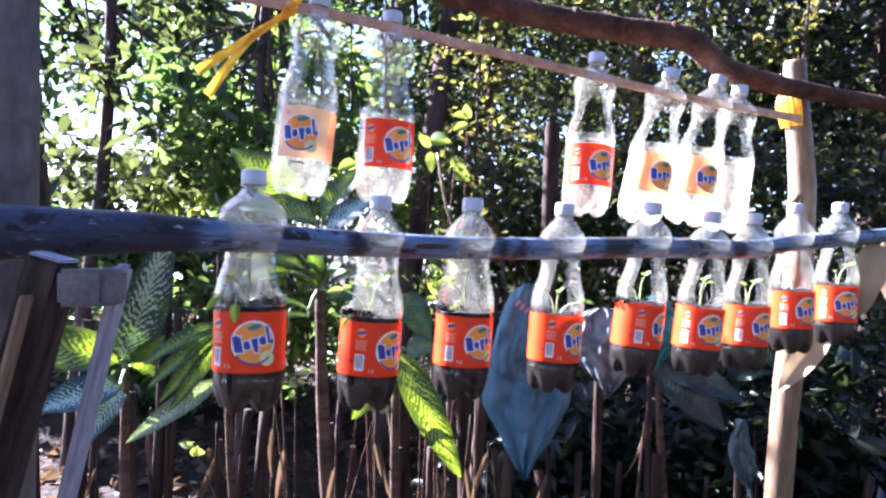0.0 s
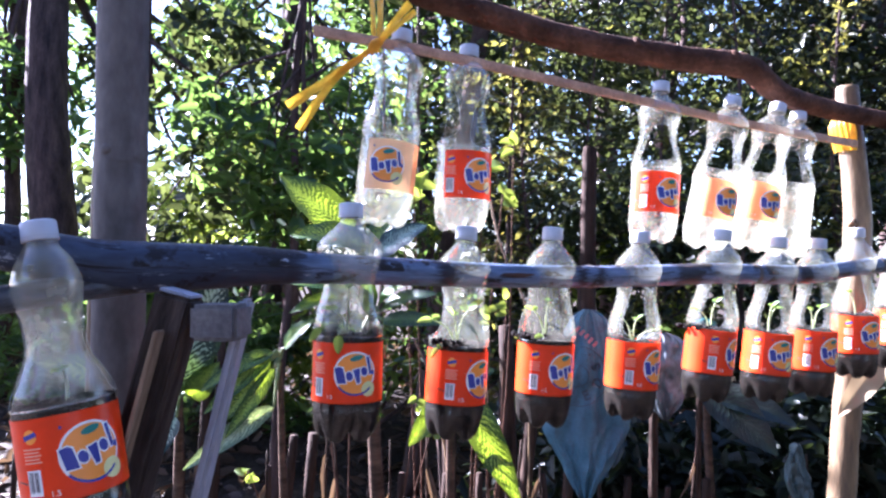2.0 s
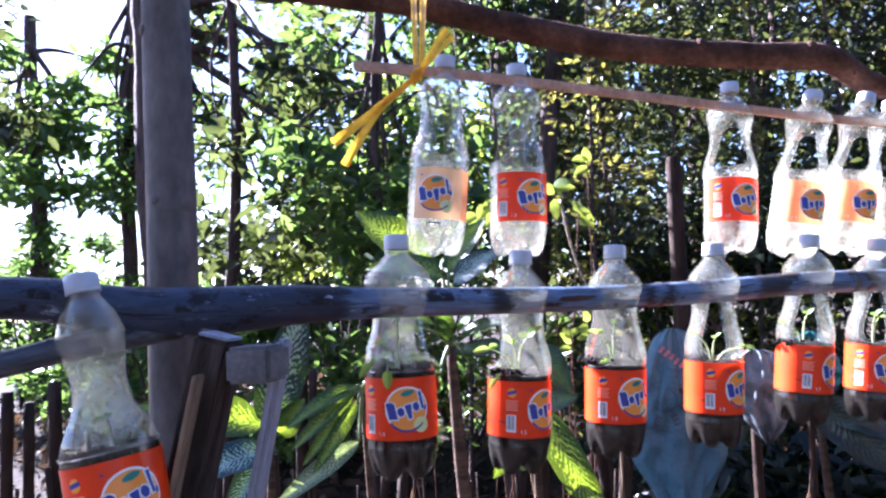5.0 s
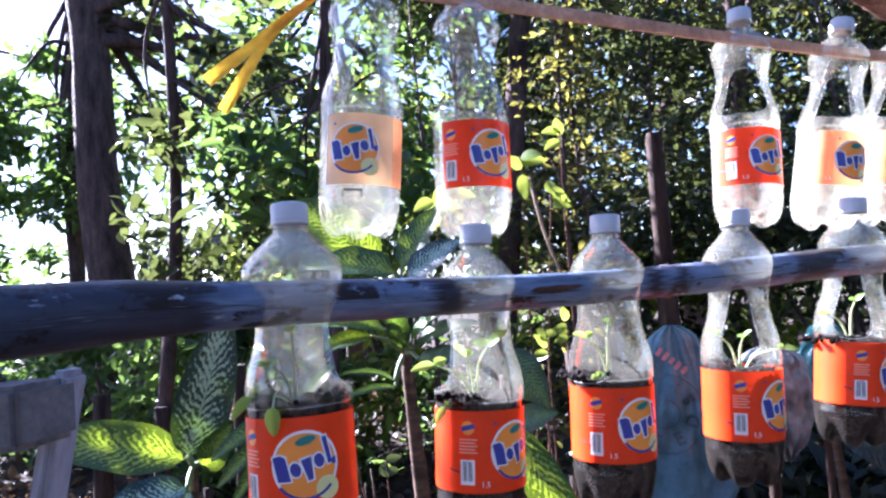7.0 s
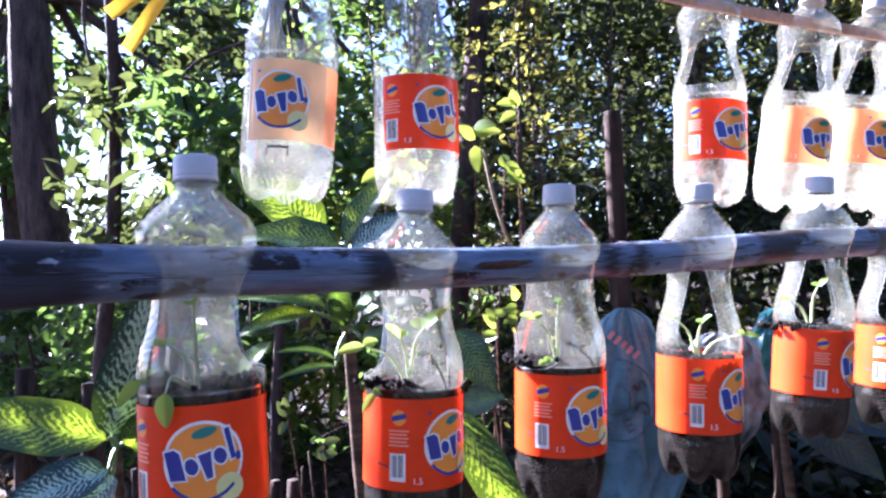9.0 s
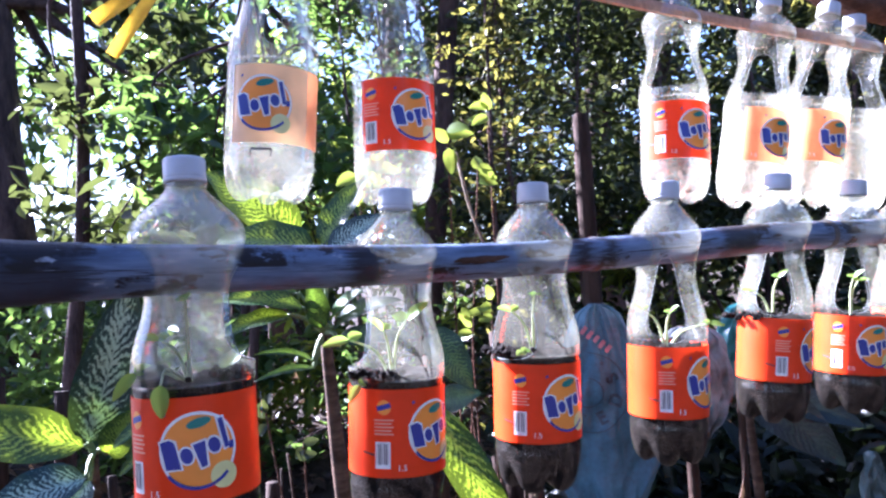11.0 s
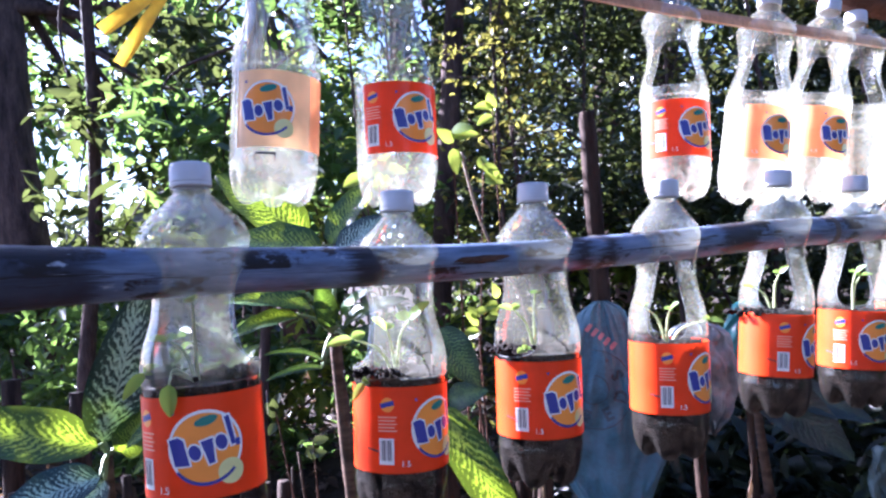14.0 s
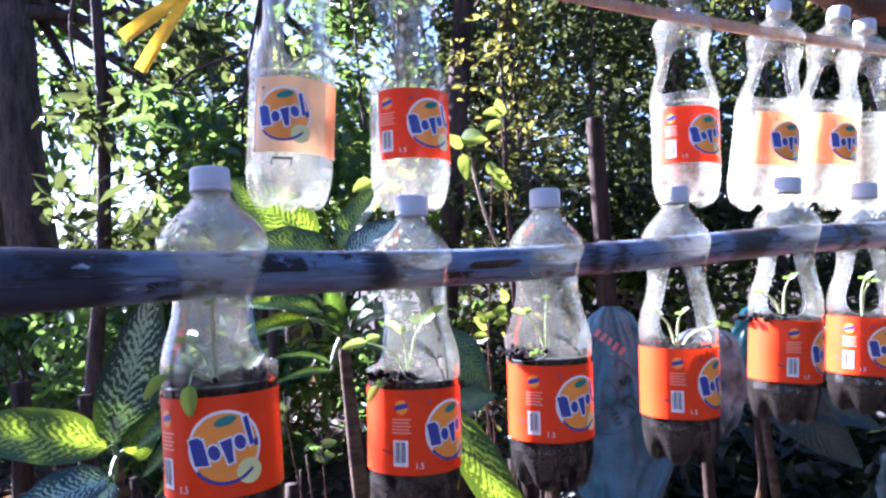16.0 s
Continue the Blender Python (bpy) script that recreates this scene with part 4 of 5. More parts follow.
def label_meshes():
    d = {}
    for kind in ("red", "faded", "half_faded"):
        d[kind] = wrapped("label", [rect(-0.118, 0, 0.118, 0.076)], kind, 0.0002)
    d["ring"] = wrapped("white_ring", [oval(0, 0.038, 0.0275, 0.0275)], "white", 0.0005)
    d["disc"] = wrapped("orange_disc", [oval(0, 0.038, 0.0252, 0.0252)], "orange", 0.0008)
    d["outline"] = wrapped("mark_outline", slanted(word_shapes(0.0013), 0.27, 0.001, 0.041), "white", 0.0011)
    d["mark"] = wrapped("mark", slanted(word_shapes(0), 0.27, 0.001, 0.041), "blue", 0.0014)
    d["leaf"] = wrapped("leaf_mark", [oval(0.001, 0.0575, 0.0085, 0.0035, 0.25, 20)], "teal", 0.0013)
    d["fruit"] = wrapped("fruit_mark", [oval(0.017, 0.0185, 0.0095, 0.0095)], "lemon", 0.0014)
    sweep = [math.radians(218 + 4 * k) for k in range(26)]
    d["arc"] = wrapped("print_arc", [[(0.0274 * math.cos(t), 0.038 + 0.0274 * math.sin(t)) for t in sweep] + [(0.0250 * math.cos(t), 0.038 + 0.0250 * math.sin(t)) for t in sweep[::-1]]], "blue", 0.0016)
    d["tick"] = wrapped("print_bar", [rect(0.0215, 0.036, 0.025, 0.0415)], "blue", 0.0016)
    d["dot"] = wrapped("print_dot", [oval(-0.0225, 0.0645, 0.0014, 0.0014, 0, 10)], "blue", 0.0006)
    d["code"] = wrapped("barcode_panel", [rect(-0.0575, 0.008, -0.0435, 0.031)], "white", 0.0005)
    d["bars"] = wrapped("barcode", [rect(-0.0562 + 0.0017 * i, 0.0115, -0.0562 + 0.0017 * i + (0.0010 if i % 3 else 0.0004), 0.0295) for i in range(7)], "black", 0.0008)
    d["small"] = wrapped("small_mark", [oval(-0.0495, 0.0605, 0.0065, 0.0065, 0, 24)], "orange", 0.0005)
    d["small_bar"] = wrapped("small_mark_bar", slanted([rect(-0.0065, -0.0022, 0.0065, 0.0022)], 0.25, -0.0495, 0.061), "blue", 0.0008)
    d["fine"] = wrapped("fine_print", [rect(-0.0585, 0.0370 + 0.0030 * i, -0.0405 - 0.002 * (i % 2), 0.0383 + 0.0030 * i) for i in range(5)], "pink", 0.0006)
    d["smear"] = wrapped("print_streak", slanted([rect(-0.006, -0.0007, 0.006, 0.0007)], -0.2, -0.064, 0.0205), "black", 0.0008)
    # net content, set in type
    cu = bpy.data.curves.new("volume", "FONT")
    cu.body, cu.size = "1.5", 0.0075
    tob = new("volume", cu)
    bpy.context.view_layer.update()
    me = tob.evaluated_get(bpy.context.evaluated_depsgraph_get()).to_mesh()
    vs = [(v.co.x - 0.0375, v.co.y + 0.006) for v in me.vertices]
    fs = [tuple(p.vertices) for p in me.polygons]
    r = LR + 0.0006
    d["volume"] = mesh_np("volume_print", [(r * math.cos(u / LR), r * math.sin(u / LR), 0.055 + v) for u, v in vs], fs, "white")
    bpy.data.objects.remove(tob)
    bpy.data.curves.remove(cu)
    return d


LABEL = label_meshes()
CAP = lathe("cap", [(0.0, 0.3118), (0.0125, 0.312), (0.0150, 0.3113), (0.0160, 0.3096), (0.0163, 0.2975), (0.0163, 0.2962), (0.0157, 0.2956), (0.0165, 0.2948), (0.0165, 0.2922), (0.0145, 0.2918)], "cap", 48, 1)
NECK = lathe("neck_ring", [(0.0136, 0.2908), (0.0162, 0.2904), (0.0164, 0.2890), (0.0140, 0.2882)], "plastic", 40)


PRINTS = [  # print, its first edge round the label
    ("ring", -0.0275), ("disc", -0.0275), ("outline", -0.0275), ("mark", -0.0275), ("leaf", -0.01), ("fruit", 0.0), ("arc", -0.0275), ("tick", 0.02), ("dot", -0.024),
    ("code", -0.0575), ("bars", -0.0575), ("small", -0.056), ("small_bar", -0.056), ("fine", -0.0585), ("smear", -0.07), ("volume", -0.038)]


def bottle(name, label, base, top, turn, window, half, paper, full, seed, low=0.142, high=0.226, category="planter", group="", both=False, plastic="plastic", girth=1.0, bulge=1.0, span=None):
    """span: where a trimmed label begins and ends, in metres round the bottle from its logo."""
    base, top = Vector(base), Vector(top)
    axis = (top - base).normalized()
    m = Matrix.Translation(base) @ Vector((0, 0, 1)).rotation_difference(axis).to_matrix().to_4x4()
    ob = thing(name, label, category, m, group)
    part("body", bottle_body("body", window, half, low, high, plastic, 0.006 if full else 0.016, seed, both, girth, bulge), ob, "clear plastic body with a cut opening")
    part("cut_edge", cut_rim(window, half, low, high, girth, bulge), ob)
    if both:
        part("cut_edge", cut_rim(window + 180, half, low, high, girth, bulge), ob)
    part("cap", CAP, ob, "white screw cap")
    part("neck_ring", NECK, ob)
    if full:
        part("soil", soil_mesh(full, seed, girth), ob, "dark damp soil")
    if paper:
        skin = wrapped("label", [rect(span[0], 0, span[1], 0.076)], paper, 0.0002) if span else LABEL[paper]
        lab = part("label", skin, ob, {"red": "glossy red paper label", "faded": "sun-bleached peach label", "half_faded": "faded orange label"}[paper], Matrix.Rotation(radians(turn), 4, "Z") @ Matrix.Diagonal((girth, girth, 1, 1)))
        for k, edge in PRINTS:
            if span and edge < span[0]:
                continue
            piece = part(LABEL[k].name.split(".")[0], LABEL[k], lab)
            if k in ("bars", "fine", "volume", "mark", "outline"):
                tagged(piece, kind="stuff")
        if paper == "faded":
            part("unfaded_band", wrapped("unfaded_band", [rect(span[1] + 0.0002, 0, span[1] + 0.030, 0.076)], "half_faded", 0.0002), lab, "orange band that has kept its colour")
    return ob


LOWER = [  # cap top's place, foot's shift in x and y, logo's direction, opening's direction, half width, soil level, opening's lower edge, cut on both sides, girth, shoulder, plastic
    ((-0.440, 0.724, 1.426), (0.054, 0.00), -38, 38, 24, 0.139, 0.140, True, 1.0, 0.77, "plastic_foggy"),
    ((-0.188, 1.003, 1.464), (-0.004, -0.004), -67, 25, 46, 0.138, 0.150, False, 1.0, 1.085, "plastic_dusty"),
    ((-0.037, 1.124, 1.441), (-0.021, -0.004), -36, -175, 46, 0.140, 0.146, False, 0.97, 1.0, "plastic"),
    ((0.097, 1.195, 1.444), (-0.019, 0.0), -53, -138, 42, 0.139, 0.135, False, 0.965, 1.0, "plastic"),
    ((0.249, 1.268, 1.442), (-0.022, 0.0), -43, -104, 27, 0.130, 0.135, True, 0.94, 1.0, "plastic"),
    ((0.421, 1.382, 1.453), (-0.038, 0.0), -35, -110, 27, 0.131, 0.135, True, 0.96, 1.02, "plastic"),
    ((0.549, 1.453, 1.442), (-0.036, 0.0), -74, -115, 26, 0.131, 0.135, True, 0.96, 1.0, "plastic"),
    ((0.650, 1.517, 1.441), (-0.021, 0.0), -61, -118, 26, 0.131, 0.136, True, 0.96, 1.0, "plastic"),
    ((0.766, 1.600, 1.466), (-0.009, 0.0), -69, -118, 26, 0.132, 0.136, True, 0.96, 1.0, "plastic"),
    ((0.898, 1.680, 1.474), (-0.014, 0.0), -85, -118, 26, 0.132, 0.136, True, 0.96, 1.0, "plastic"),
]
UPPER = [  # cap top, foot, logo's direction, opening's direction, half width, paper, its span, cut on both sides, plastic
    ((-0.139, 1.170, 1.753), (-0.172, 1.165, 1.441), -83, -68, 18, "faded", (-0.034, 0.046), True, "plastic_bleached"),
    ((-0.036, 1.238, 1.747), (-0.050, 1.235, 1.435), -52, -155, 50, "red", (-0.062, 0.070), True, "plastic_bleached"),
    ((0.329, 1.450, 1.738), (0.305, 1.435, 1.427), -64, -110, 48, "red", (-0.072, 0.060), True, "plastic_hazy"),
    ((0.485, 1.505, 1.722), (0.414, 1.480, 1.418), -66, -108, 36, "half_faded", (-0.050, 0.060), True, "plastic_milky"),
    ((0.594, 1.560, 1.719), (0.516, 1.535, 1.418), -68, -112, 36, "half_faded", (-0.055, 0.060), True, "plastic_milky"),
    ((0.655, 1.610, 1.712), (0.612, 1.590, 1.404), 60, -100, 40, None, None, True, "plastic_milky"),
]
for i, (top, sh, turn, win, half, soil, low, both, girth, bulge, plastic) in enumerate(LOWER):
    bottle("planter_bottle", "clear soda bottle planter with red label, filled with dark soil", Vector(top) + Vector((sh[0], sh[1], -H)), top, turn, win, half, "red", soil, 10 + i, low, 0.226, group="planter bottles hung on the bamboo pole", both=both, plastic=plastic, girth=girth, bulge=bulge)
for i, (top, foot, turn, win, half, paper, span, both, plastic) in enumerate(UPPER):
    text = {"red": "empty clear soda bottle with red label hung on slat", "faded": "empty clear soda bottle with sun-bleached peach label", "half_faded": "empty clear soda bottle with faded orange label", None: "empty clear soda bottle, label turned away"}[paper]
    made = bottle("empty_bottle", text, foot, top, turn, win, half, paper, 0, 40 + i, 0.150, 0.240, "bottle", "empty bottles hung on the slat", both, plastic, 0.99, 1.0, span)
    if i == 0:
        for k, (u, v, w, h) in enumerate(((-0.010, -0.0075, 0.020, 0.0022), (-0.011, -0.0135, 0.0012, 0.006), (0.0085, -0.0135, 0.0012, 0.006))):
            part("date_print", wrapped("date_print", [rect(u, v, u + w, v + h)], "black", 0.0003), made, "smudged dark print", Matrix.Rotation(radians(turn), 4, "Z"))
# loose end of the label on one planter
flap = scene.objects["planter_bottle.001"]
part("label_flap", wrapped("label_flap", [[(0.062, 0.050), (0.074, 0.053), (0.073, 0.068), (0.062, 0.070)]], "white", 0.0035), flap, "white loose label end", Matrix.Rotation(radians(-67), 4, "Z"))


def crumbs(top, sh, soil, side, seed):
    """Clods of soil spilled over the rim of an opening."""
    rng = np.random.default_rng(seed)
    bm = bmesh.new()
    for k in range(26):
        a = radians(side + rng.normal() * 28)
        r = 0.030 + 0.015 * rng.random()
        bmesh.ops.create_icosphere(bm, subdivisions=1, radius=rng.uniform(0.0018, 0.0045), matrix=Matrix.Translation((r * math.cos(a), r * math.sin(a), 0.002 + 0.006 * rng.random())))
    for v in bm.verts:
        v.co += Vector(rng.normal(size=3)) * 0.0006
    me = bpy.data.meshes.new("soil_crumbs")
    bm.to_mesh(me)
    bm.free()
    me.materials.append(M["soil"])
    tagged(part("soil_crumbs", me, None, "", Matrix.Translation((top[0] + sh[0], top[1] + sh[1], top[2] - H + soil))), "dark crumbs of soil heaped at the opening", "soil", kind="stuff")


for i, side in ((1, -20), (3, -170), (5, -150), (2, -100)):
    crumbs(LOWER[i][0], LOWER[i][1], LOWER[i][5], side, 60 + i)

# ---- blades and plants ----
def blade(name, length, width, mat, bend=0.5, fold=0.25, wave=0.0, seed=0, rows=18, cols=8, tipness=1.0):
    """A leaf blade from its base along +X, face up +Z, with a folded midrib and a drooping end."""
    verts, uvs, faces = [], [], []
    x = z = 0.0
    for i in range(rows + 1):
        s = i / rows
        ang = -bend * s
        if i:
            x += length / rows * math.cos(ang)
            z += length / rows * math.sin(ang)
        w = width * 0.5 * (math.sin(math.pi * min(1, s ** 0.72)) ** 0.75 if s < 1 else 0) + 0.0008
        for j in range(cols + 1):
            u = j / cols * 2 - 1
            ripple = wave * math.sin(s * 17 + seed + (2 if u > 0 else 0)) * abs(u) ** 2 * width
            verts.append((x - math.sin(ang) * 0, u * w, z + abs(u) * w * fold + ripple))
            uvs.append((j / cols, s))
    c = cols + 1
    for i in range(rows):
        for j in range(cols):
            faces.append((i * c + j, (i + 1) * c + j, (i + 1) * c + j + 1, i * c + j + 1))
    return mesh_np(name, verts, faces, mat, uvs)


def aim(base, tip, face):
    """Pose that lays a blade from base towards tip, its upper side turned to face."""
    x = (Vector(tip) - Vector(base)).normalized()
    y = Vector(face).cross(x).normalized()
    z = x.cross(y)
    m = Matrix((x, y, z)).transposed().to_4x4()
    m.translation = base
    return m


def dumb_cane(label, foot, crown, leaves, seed, name="dumb_cane", radius=0.016):
    """leaves: (base, tip, facing, width, bend, material)."""
    ob = thing(name, label, "plant")
    part("cane", tube("cane", [(*foot, radius * 1.2), ((foot[0] * 2 + crown[0]) / 3 + 0.01, (foot[1] * 2 + crown[1]) / 3, (foot[2] * 2 + crown[2]) / 3, radius), ((foot[0] + crown[0] * 2) / 3, (foot[1] + crown[1] * 2) / 3, (foot[2] + crown[2] * 2) / 3, radius * 0.9), (*crown, radius * 0.6)], "cane_bark", 24, 10, 0.02, seed), ob)
    for i, (b, t, f, w, bend, mat) in enumerate(leaves):
        ln = (Vector(t) - Vector(b)).length * (1 + bend * bend * 0.10)
        lift = Matrix.Rotation(-bend * 0.45, 4, "Y")
        part("leaf", blade("leaf", ln, w, mat, bend, 0.28, 0.03, seed + i), ob, "variegated green leaf", aim(b, t, f) @ lift)
        mid = [(crown[k] + b[k]) / 2 for k in range(3)]
        part("stalk", tube("stalk", [(*crown, 0.006), (mid[0], mid[1], mid[2] + 0.01, 0.005), (*b, 0.004)], "cane_stem", 10, 7), ob)
    return ob


dumb_cane("dumb cane with broad variegated leaves beside the fence", (-0.84, 1.99, 0.1), (-0.83, 1.97, 1.03), [
    ((-0.835, 1.96, 1.06), (-0.685, 1.90, 1.40), (0.5, -0.85, -0.25), 0.125, 0.35, "cane_dark"),
    ((-0.84, 1.95, 1.055), (-1.16, 1.86, 1.135), (0.1, -0.75, 0.6), 0.125, 0.35, "cane_leaf"),
    ((-0.81, 1.90, 1.00), (-0.985, 1.80, 0.955), (0.1, -0.7, 0.6), 0.10, 0.4, "cane_dark"),
    ((-0.80, 1.97, 1.03), (-0.705, 1.92, 1.13), (0.3, -1, 0.1), 0.07, 0.3, "cane_leaf"),
    ((-0.83, 1.95, 0.98), (-0.90, 1.84, 0.84), (0.0, -1, 0.3), 0.08, 0.4, "cane_dark"),
], 3)
dumb_cane("tall dumb cane with large sunlit variegated leaves", (-0.285, 2.08, 0.1), (-0.319, 2.02, 1.25), [
    ((-0.40, 2.15, 1.47), (-0.61, 2.15, 1.655), (0.45, -0.8, 0.45), 0.135, 0.35, "cane_leaf"),
    ((-0.335, 2.05, 1.44), (-0.53, 1.98, 1.475), (0.2, -0.6, 0.8), 0.115, 0.5, "cane_leaf"),
    ((-0.325, 2.08, 1.45), (-0.215, 2.10, 1.60), (-0.5, -0.85, 0.2), 0.085, 0.3, "cane_leaf"),
    ((-0.30, 2.02, 1.42), (-0.165, 2.0, 1.50), (-0.2, -0.9, 0.5), 0.075, 0.4, "cane_dark"),
    ((-0.375, 1.94, 1.300), (-0.495, 1.85, 1.272), (0.2, -0.6, 0.8), 0.048, 0.7, "cane_leaf"),
    ((-0.350, 1.96, 1.312), (-0.500, 1.87, 1.345), (0.2, -0.6, 0.8), 0.066, 0.7, "cane_leaf"),
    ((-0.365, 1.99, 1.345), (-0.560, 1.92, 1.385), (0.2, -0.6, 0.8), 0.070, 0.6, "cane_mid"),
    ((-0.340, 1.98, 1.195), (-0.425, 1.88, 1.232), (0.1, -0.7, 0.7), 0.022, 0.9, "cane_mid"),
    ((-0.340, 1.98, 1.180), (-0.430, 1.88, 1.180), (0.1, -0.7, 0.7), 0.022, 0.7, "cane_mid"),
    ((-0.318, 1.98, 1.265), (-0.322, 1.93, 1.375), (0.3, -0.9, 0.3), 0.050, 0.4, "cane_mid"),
    ((-0.292, 1.96, 1.275), (-0.205, 1.88, 1.345), (-0.2, -0.7, 0.7), 0.046, 0.6, "cane_leaf"),
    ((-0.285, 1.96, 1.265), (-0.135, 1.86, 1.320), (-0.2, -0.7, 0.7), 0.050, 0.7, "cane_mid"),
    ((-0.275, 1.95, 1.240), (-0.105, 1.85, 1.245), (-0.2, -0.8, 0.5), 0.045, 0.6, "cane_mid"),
], 17, radius=0.021)
dumb_cane("dumb cane with a long drooping variegated leaf", (-0.10, 1.95, 0.1), (-0.09, 1.85, 1.10), [
    ((-0.070, 1.76, 1.12), (0.075, 1.735, 0.835), (-0.15, -0.95, 0.25), 0.078, 0.25, "cane_leaf"),
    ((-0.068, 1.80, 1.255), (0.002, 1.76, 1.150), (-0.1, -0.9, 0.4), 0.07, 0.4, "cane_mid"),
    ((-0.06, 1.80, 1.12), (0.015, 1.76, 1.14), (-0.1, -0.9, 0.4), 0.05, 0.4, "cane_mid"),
    ((-0.11, 1.83, 1.06), (-0.19, 1.80, 0.95), (0.1, -1, 0.2), 0.05, 0.4, "cane_leaf"),
], 29, radius=0.014)
dumb_cane("fringed green foliage plant in front of the fence", (-0.54, 2.05, 0.1), (-0.545, 1.93, 1.14), [
    ((-0.555, 1.91, 1.16), (-0.73, 1.86, 1.07), (0.2, -0.7, 0.7), 0.05, 0.6, "cane_leaf"),
    ((-0.56, 1.90, 1.15), (-0.72, 1.86, 1.01), (0.3, -0.8, 0.5), 0.045, 0.5, "cane_leaf"),
    ((-0.56, 1.90, 1.14), (-0.69, 1.86, 0.97), (0.4, -0.8, 0.4), 0.04, 0.4, "cane_leaf"),
    ((-0.55, 1.90, 1.12), (-0.66, 1.85, 0.95), (0.4, -0.8, 0.4), 0.04, 0.3, "cane_leaf"),
    ((-0.55, 1.90, 1.02), (-0.76, 1.83, 0.875), (0.3, -0.8, 0.5), 0.055, 0.3, "cane_pale"),
    ((-0.53, 1.92, 1.17), (-0.44, 1.86, 1.25), (0.0, -0.8, 0.6), 0.05, 0.5, "cane_leaf"),
], 37, radius=0.012)
dumb_cane("variegated plant with deep shade in its colour", (0.72, 2.35, 0.1), (0.66, 2.28, 1.05), [
    ((0.64, 2.24, 1.05), (0.80, 2.10, 0.87), (-0.2, -0.9, 0.4), 0.12, 0.35, "cane_shade"),
    ((0.66, 2.24, 1.02), (0.86, 2.12, 0.95), (-0.2, -0.7, 0.7), 0.09, 0.5, "cane_shade"),
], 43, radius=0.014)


def sapling(label, foot, tips, size, mat, seed, category="plant"):
    ob = thing("sapling", label, category)
    rng = np.random.default_rng(seed)
    for t in tips:
        k = [(foot[i] + t[i]) / 2 + rng.normal() * 0.02 for i in range(3)]
        part("stem", tube("stem", [(*foot, 0.005), (*k, 0.003), (*t, 0.0015)], "branch", 14, 6), ob)
        for j in range(4):
            d = Vector((rng.normal(), rng.normal() * 0.4 - 0.2, rng.normal() * 0.7 + 0.15)).normalized()
            part("leaf", blade("leaf", size * rng.uniform(0.8, 1.2), size * 0.55, mat, 0.4, 0.2, 0.0, j, 8, 4), ob, "", aim(Vector(t) - Vector((0, 0, 0.012 * j)), Vector(t) + d * 0.1, (0.1, -1, 0.5)))
    return ob


sapling("slender sapling with bright yellow-green leaves", (-0.06, 2.2, 0.15), [(0.078, 2.15, 1.75), (-0.01, 1.85, 1.64), (0.045, 2.1, 1.605)], 0.048, "leaf_bright", 3)
sapling("small sapling with pale green leaves by the fence", (0.03, 2.1, 0.15), [(0.005, 1.95, 1.27), (0.05, 1.95, 1.30), (-0.02, 2.0, 1.22)], 0.034, "leaf_bright", 5)
sapling("small sapling with pale green leaves by the fence", (-0.3, 1.95, 0.15), [(-0.18, 1.9, 1.05), (-0.14, 1.92, 0.98), (-0.62, 1.9, 0.86)], 0.034, "leaf_bright", 7)
sapling("low sapling with shaded green leaves", (-0.38, 2.0, 0.15), [(-0.427, 1.90, 1.12), (-0.353, 1.90, 1.04)], 0.032, "leaf_dark", 13)
sapling("sapling with broad yellow-green leaves", (-0.2, 2.3, 0.15), [(-0.255, 2.2, 1.62), (-0.22, 2.2, 1.66)], 0.07, "leaf_bright", 11)
tagged(part("vine", tube("vine", [(0.0, 2.0, 1.62, 0.004), (0.02, 1.98, 1.50, 0.004), (0.05, 1.96, 1.40, 0.0035), (0.10, 1.95, 1.28, 0.003), (0.11, 1.95, 1.1, 0.003), (0.10, 1.95, 0.2, 0.003)], "post", 30, 6)), "thin pale dry vine stem", "vine")
tagged(part("vine", tube("vine", [(-0.19, 1.9, 1.20, 0.003), (-0.15, 1.88, 1.12, 0.003), (-0.13, 1.88, 1.0, 0.003), (-0.10, 1.88, 0.85, 0.003), (-0.09, 1.9, 0.2, 0.003)], "post", 30, 6)), "thin pale dry vine stem", "vine")


def seedling(foot, shoots, seed):
    """shoots: (tip offset, leaf length, leaf tilt)."""
    ob = thing("seedling", "thin pale seedling growing in the soil", "seedling", Matrix.Translation(foot), "seedlings in the planter bottles")
    for i, (t, ln, drop) in enumerate(shoots):
        mid = (t[0] * 0.35, t[1] * 0.35, t[2] * 0.6)
        part("stem", tube("stem", [(0, 0, -0.01, 0.0018), (*mid, 0.0014), (*t, 0.0009)], "seedling_stem", 12, 6), ob)
        d = Vector((t[0], t[1], 0)).normalized() if abs(t[0]) + abs(t[1]) > 0.002 else Vector((1, -0.3, 0)).normalized()
        for sgn in (1, -1):
            q = (d * sgn + Vector((0, -0.35, drop if sgn > 0 else 0.4))).normalized()
            part("leaf", blade("leaf", ln * (0.85 if sgn > 0 else 0.45), ln * 0.33, "seedling", 0.4, 0.2, 0, i, 8, 4), ob, "", aim(t, Vector(t) + q * 0.05, (0.1, -0.8, 0.6)))
    return ob


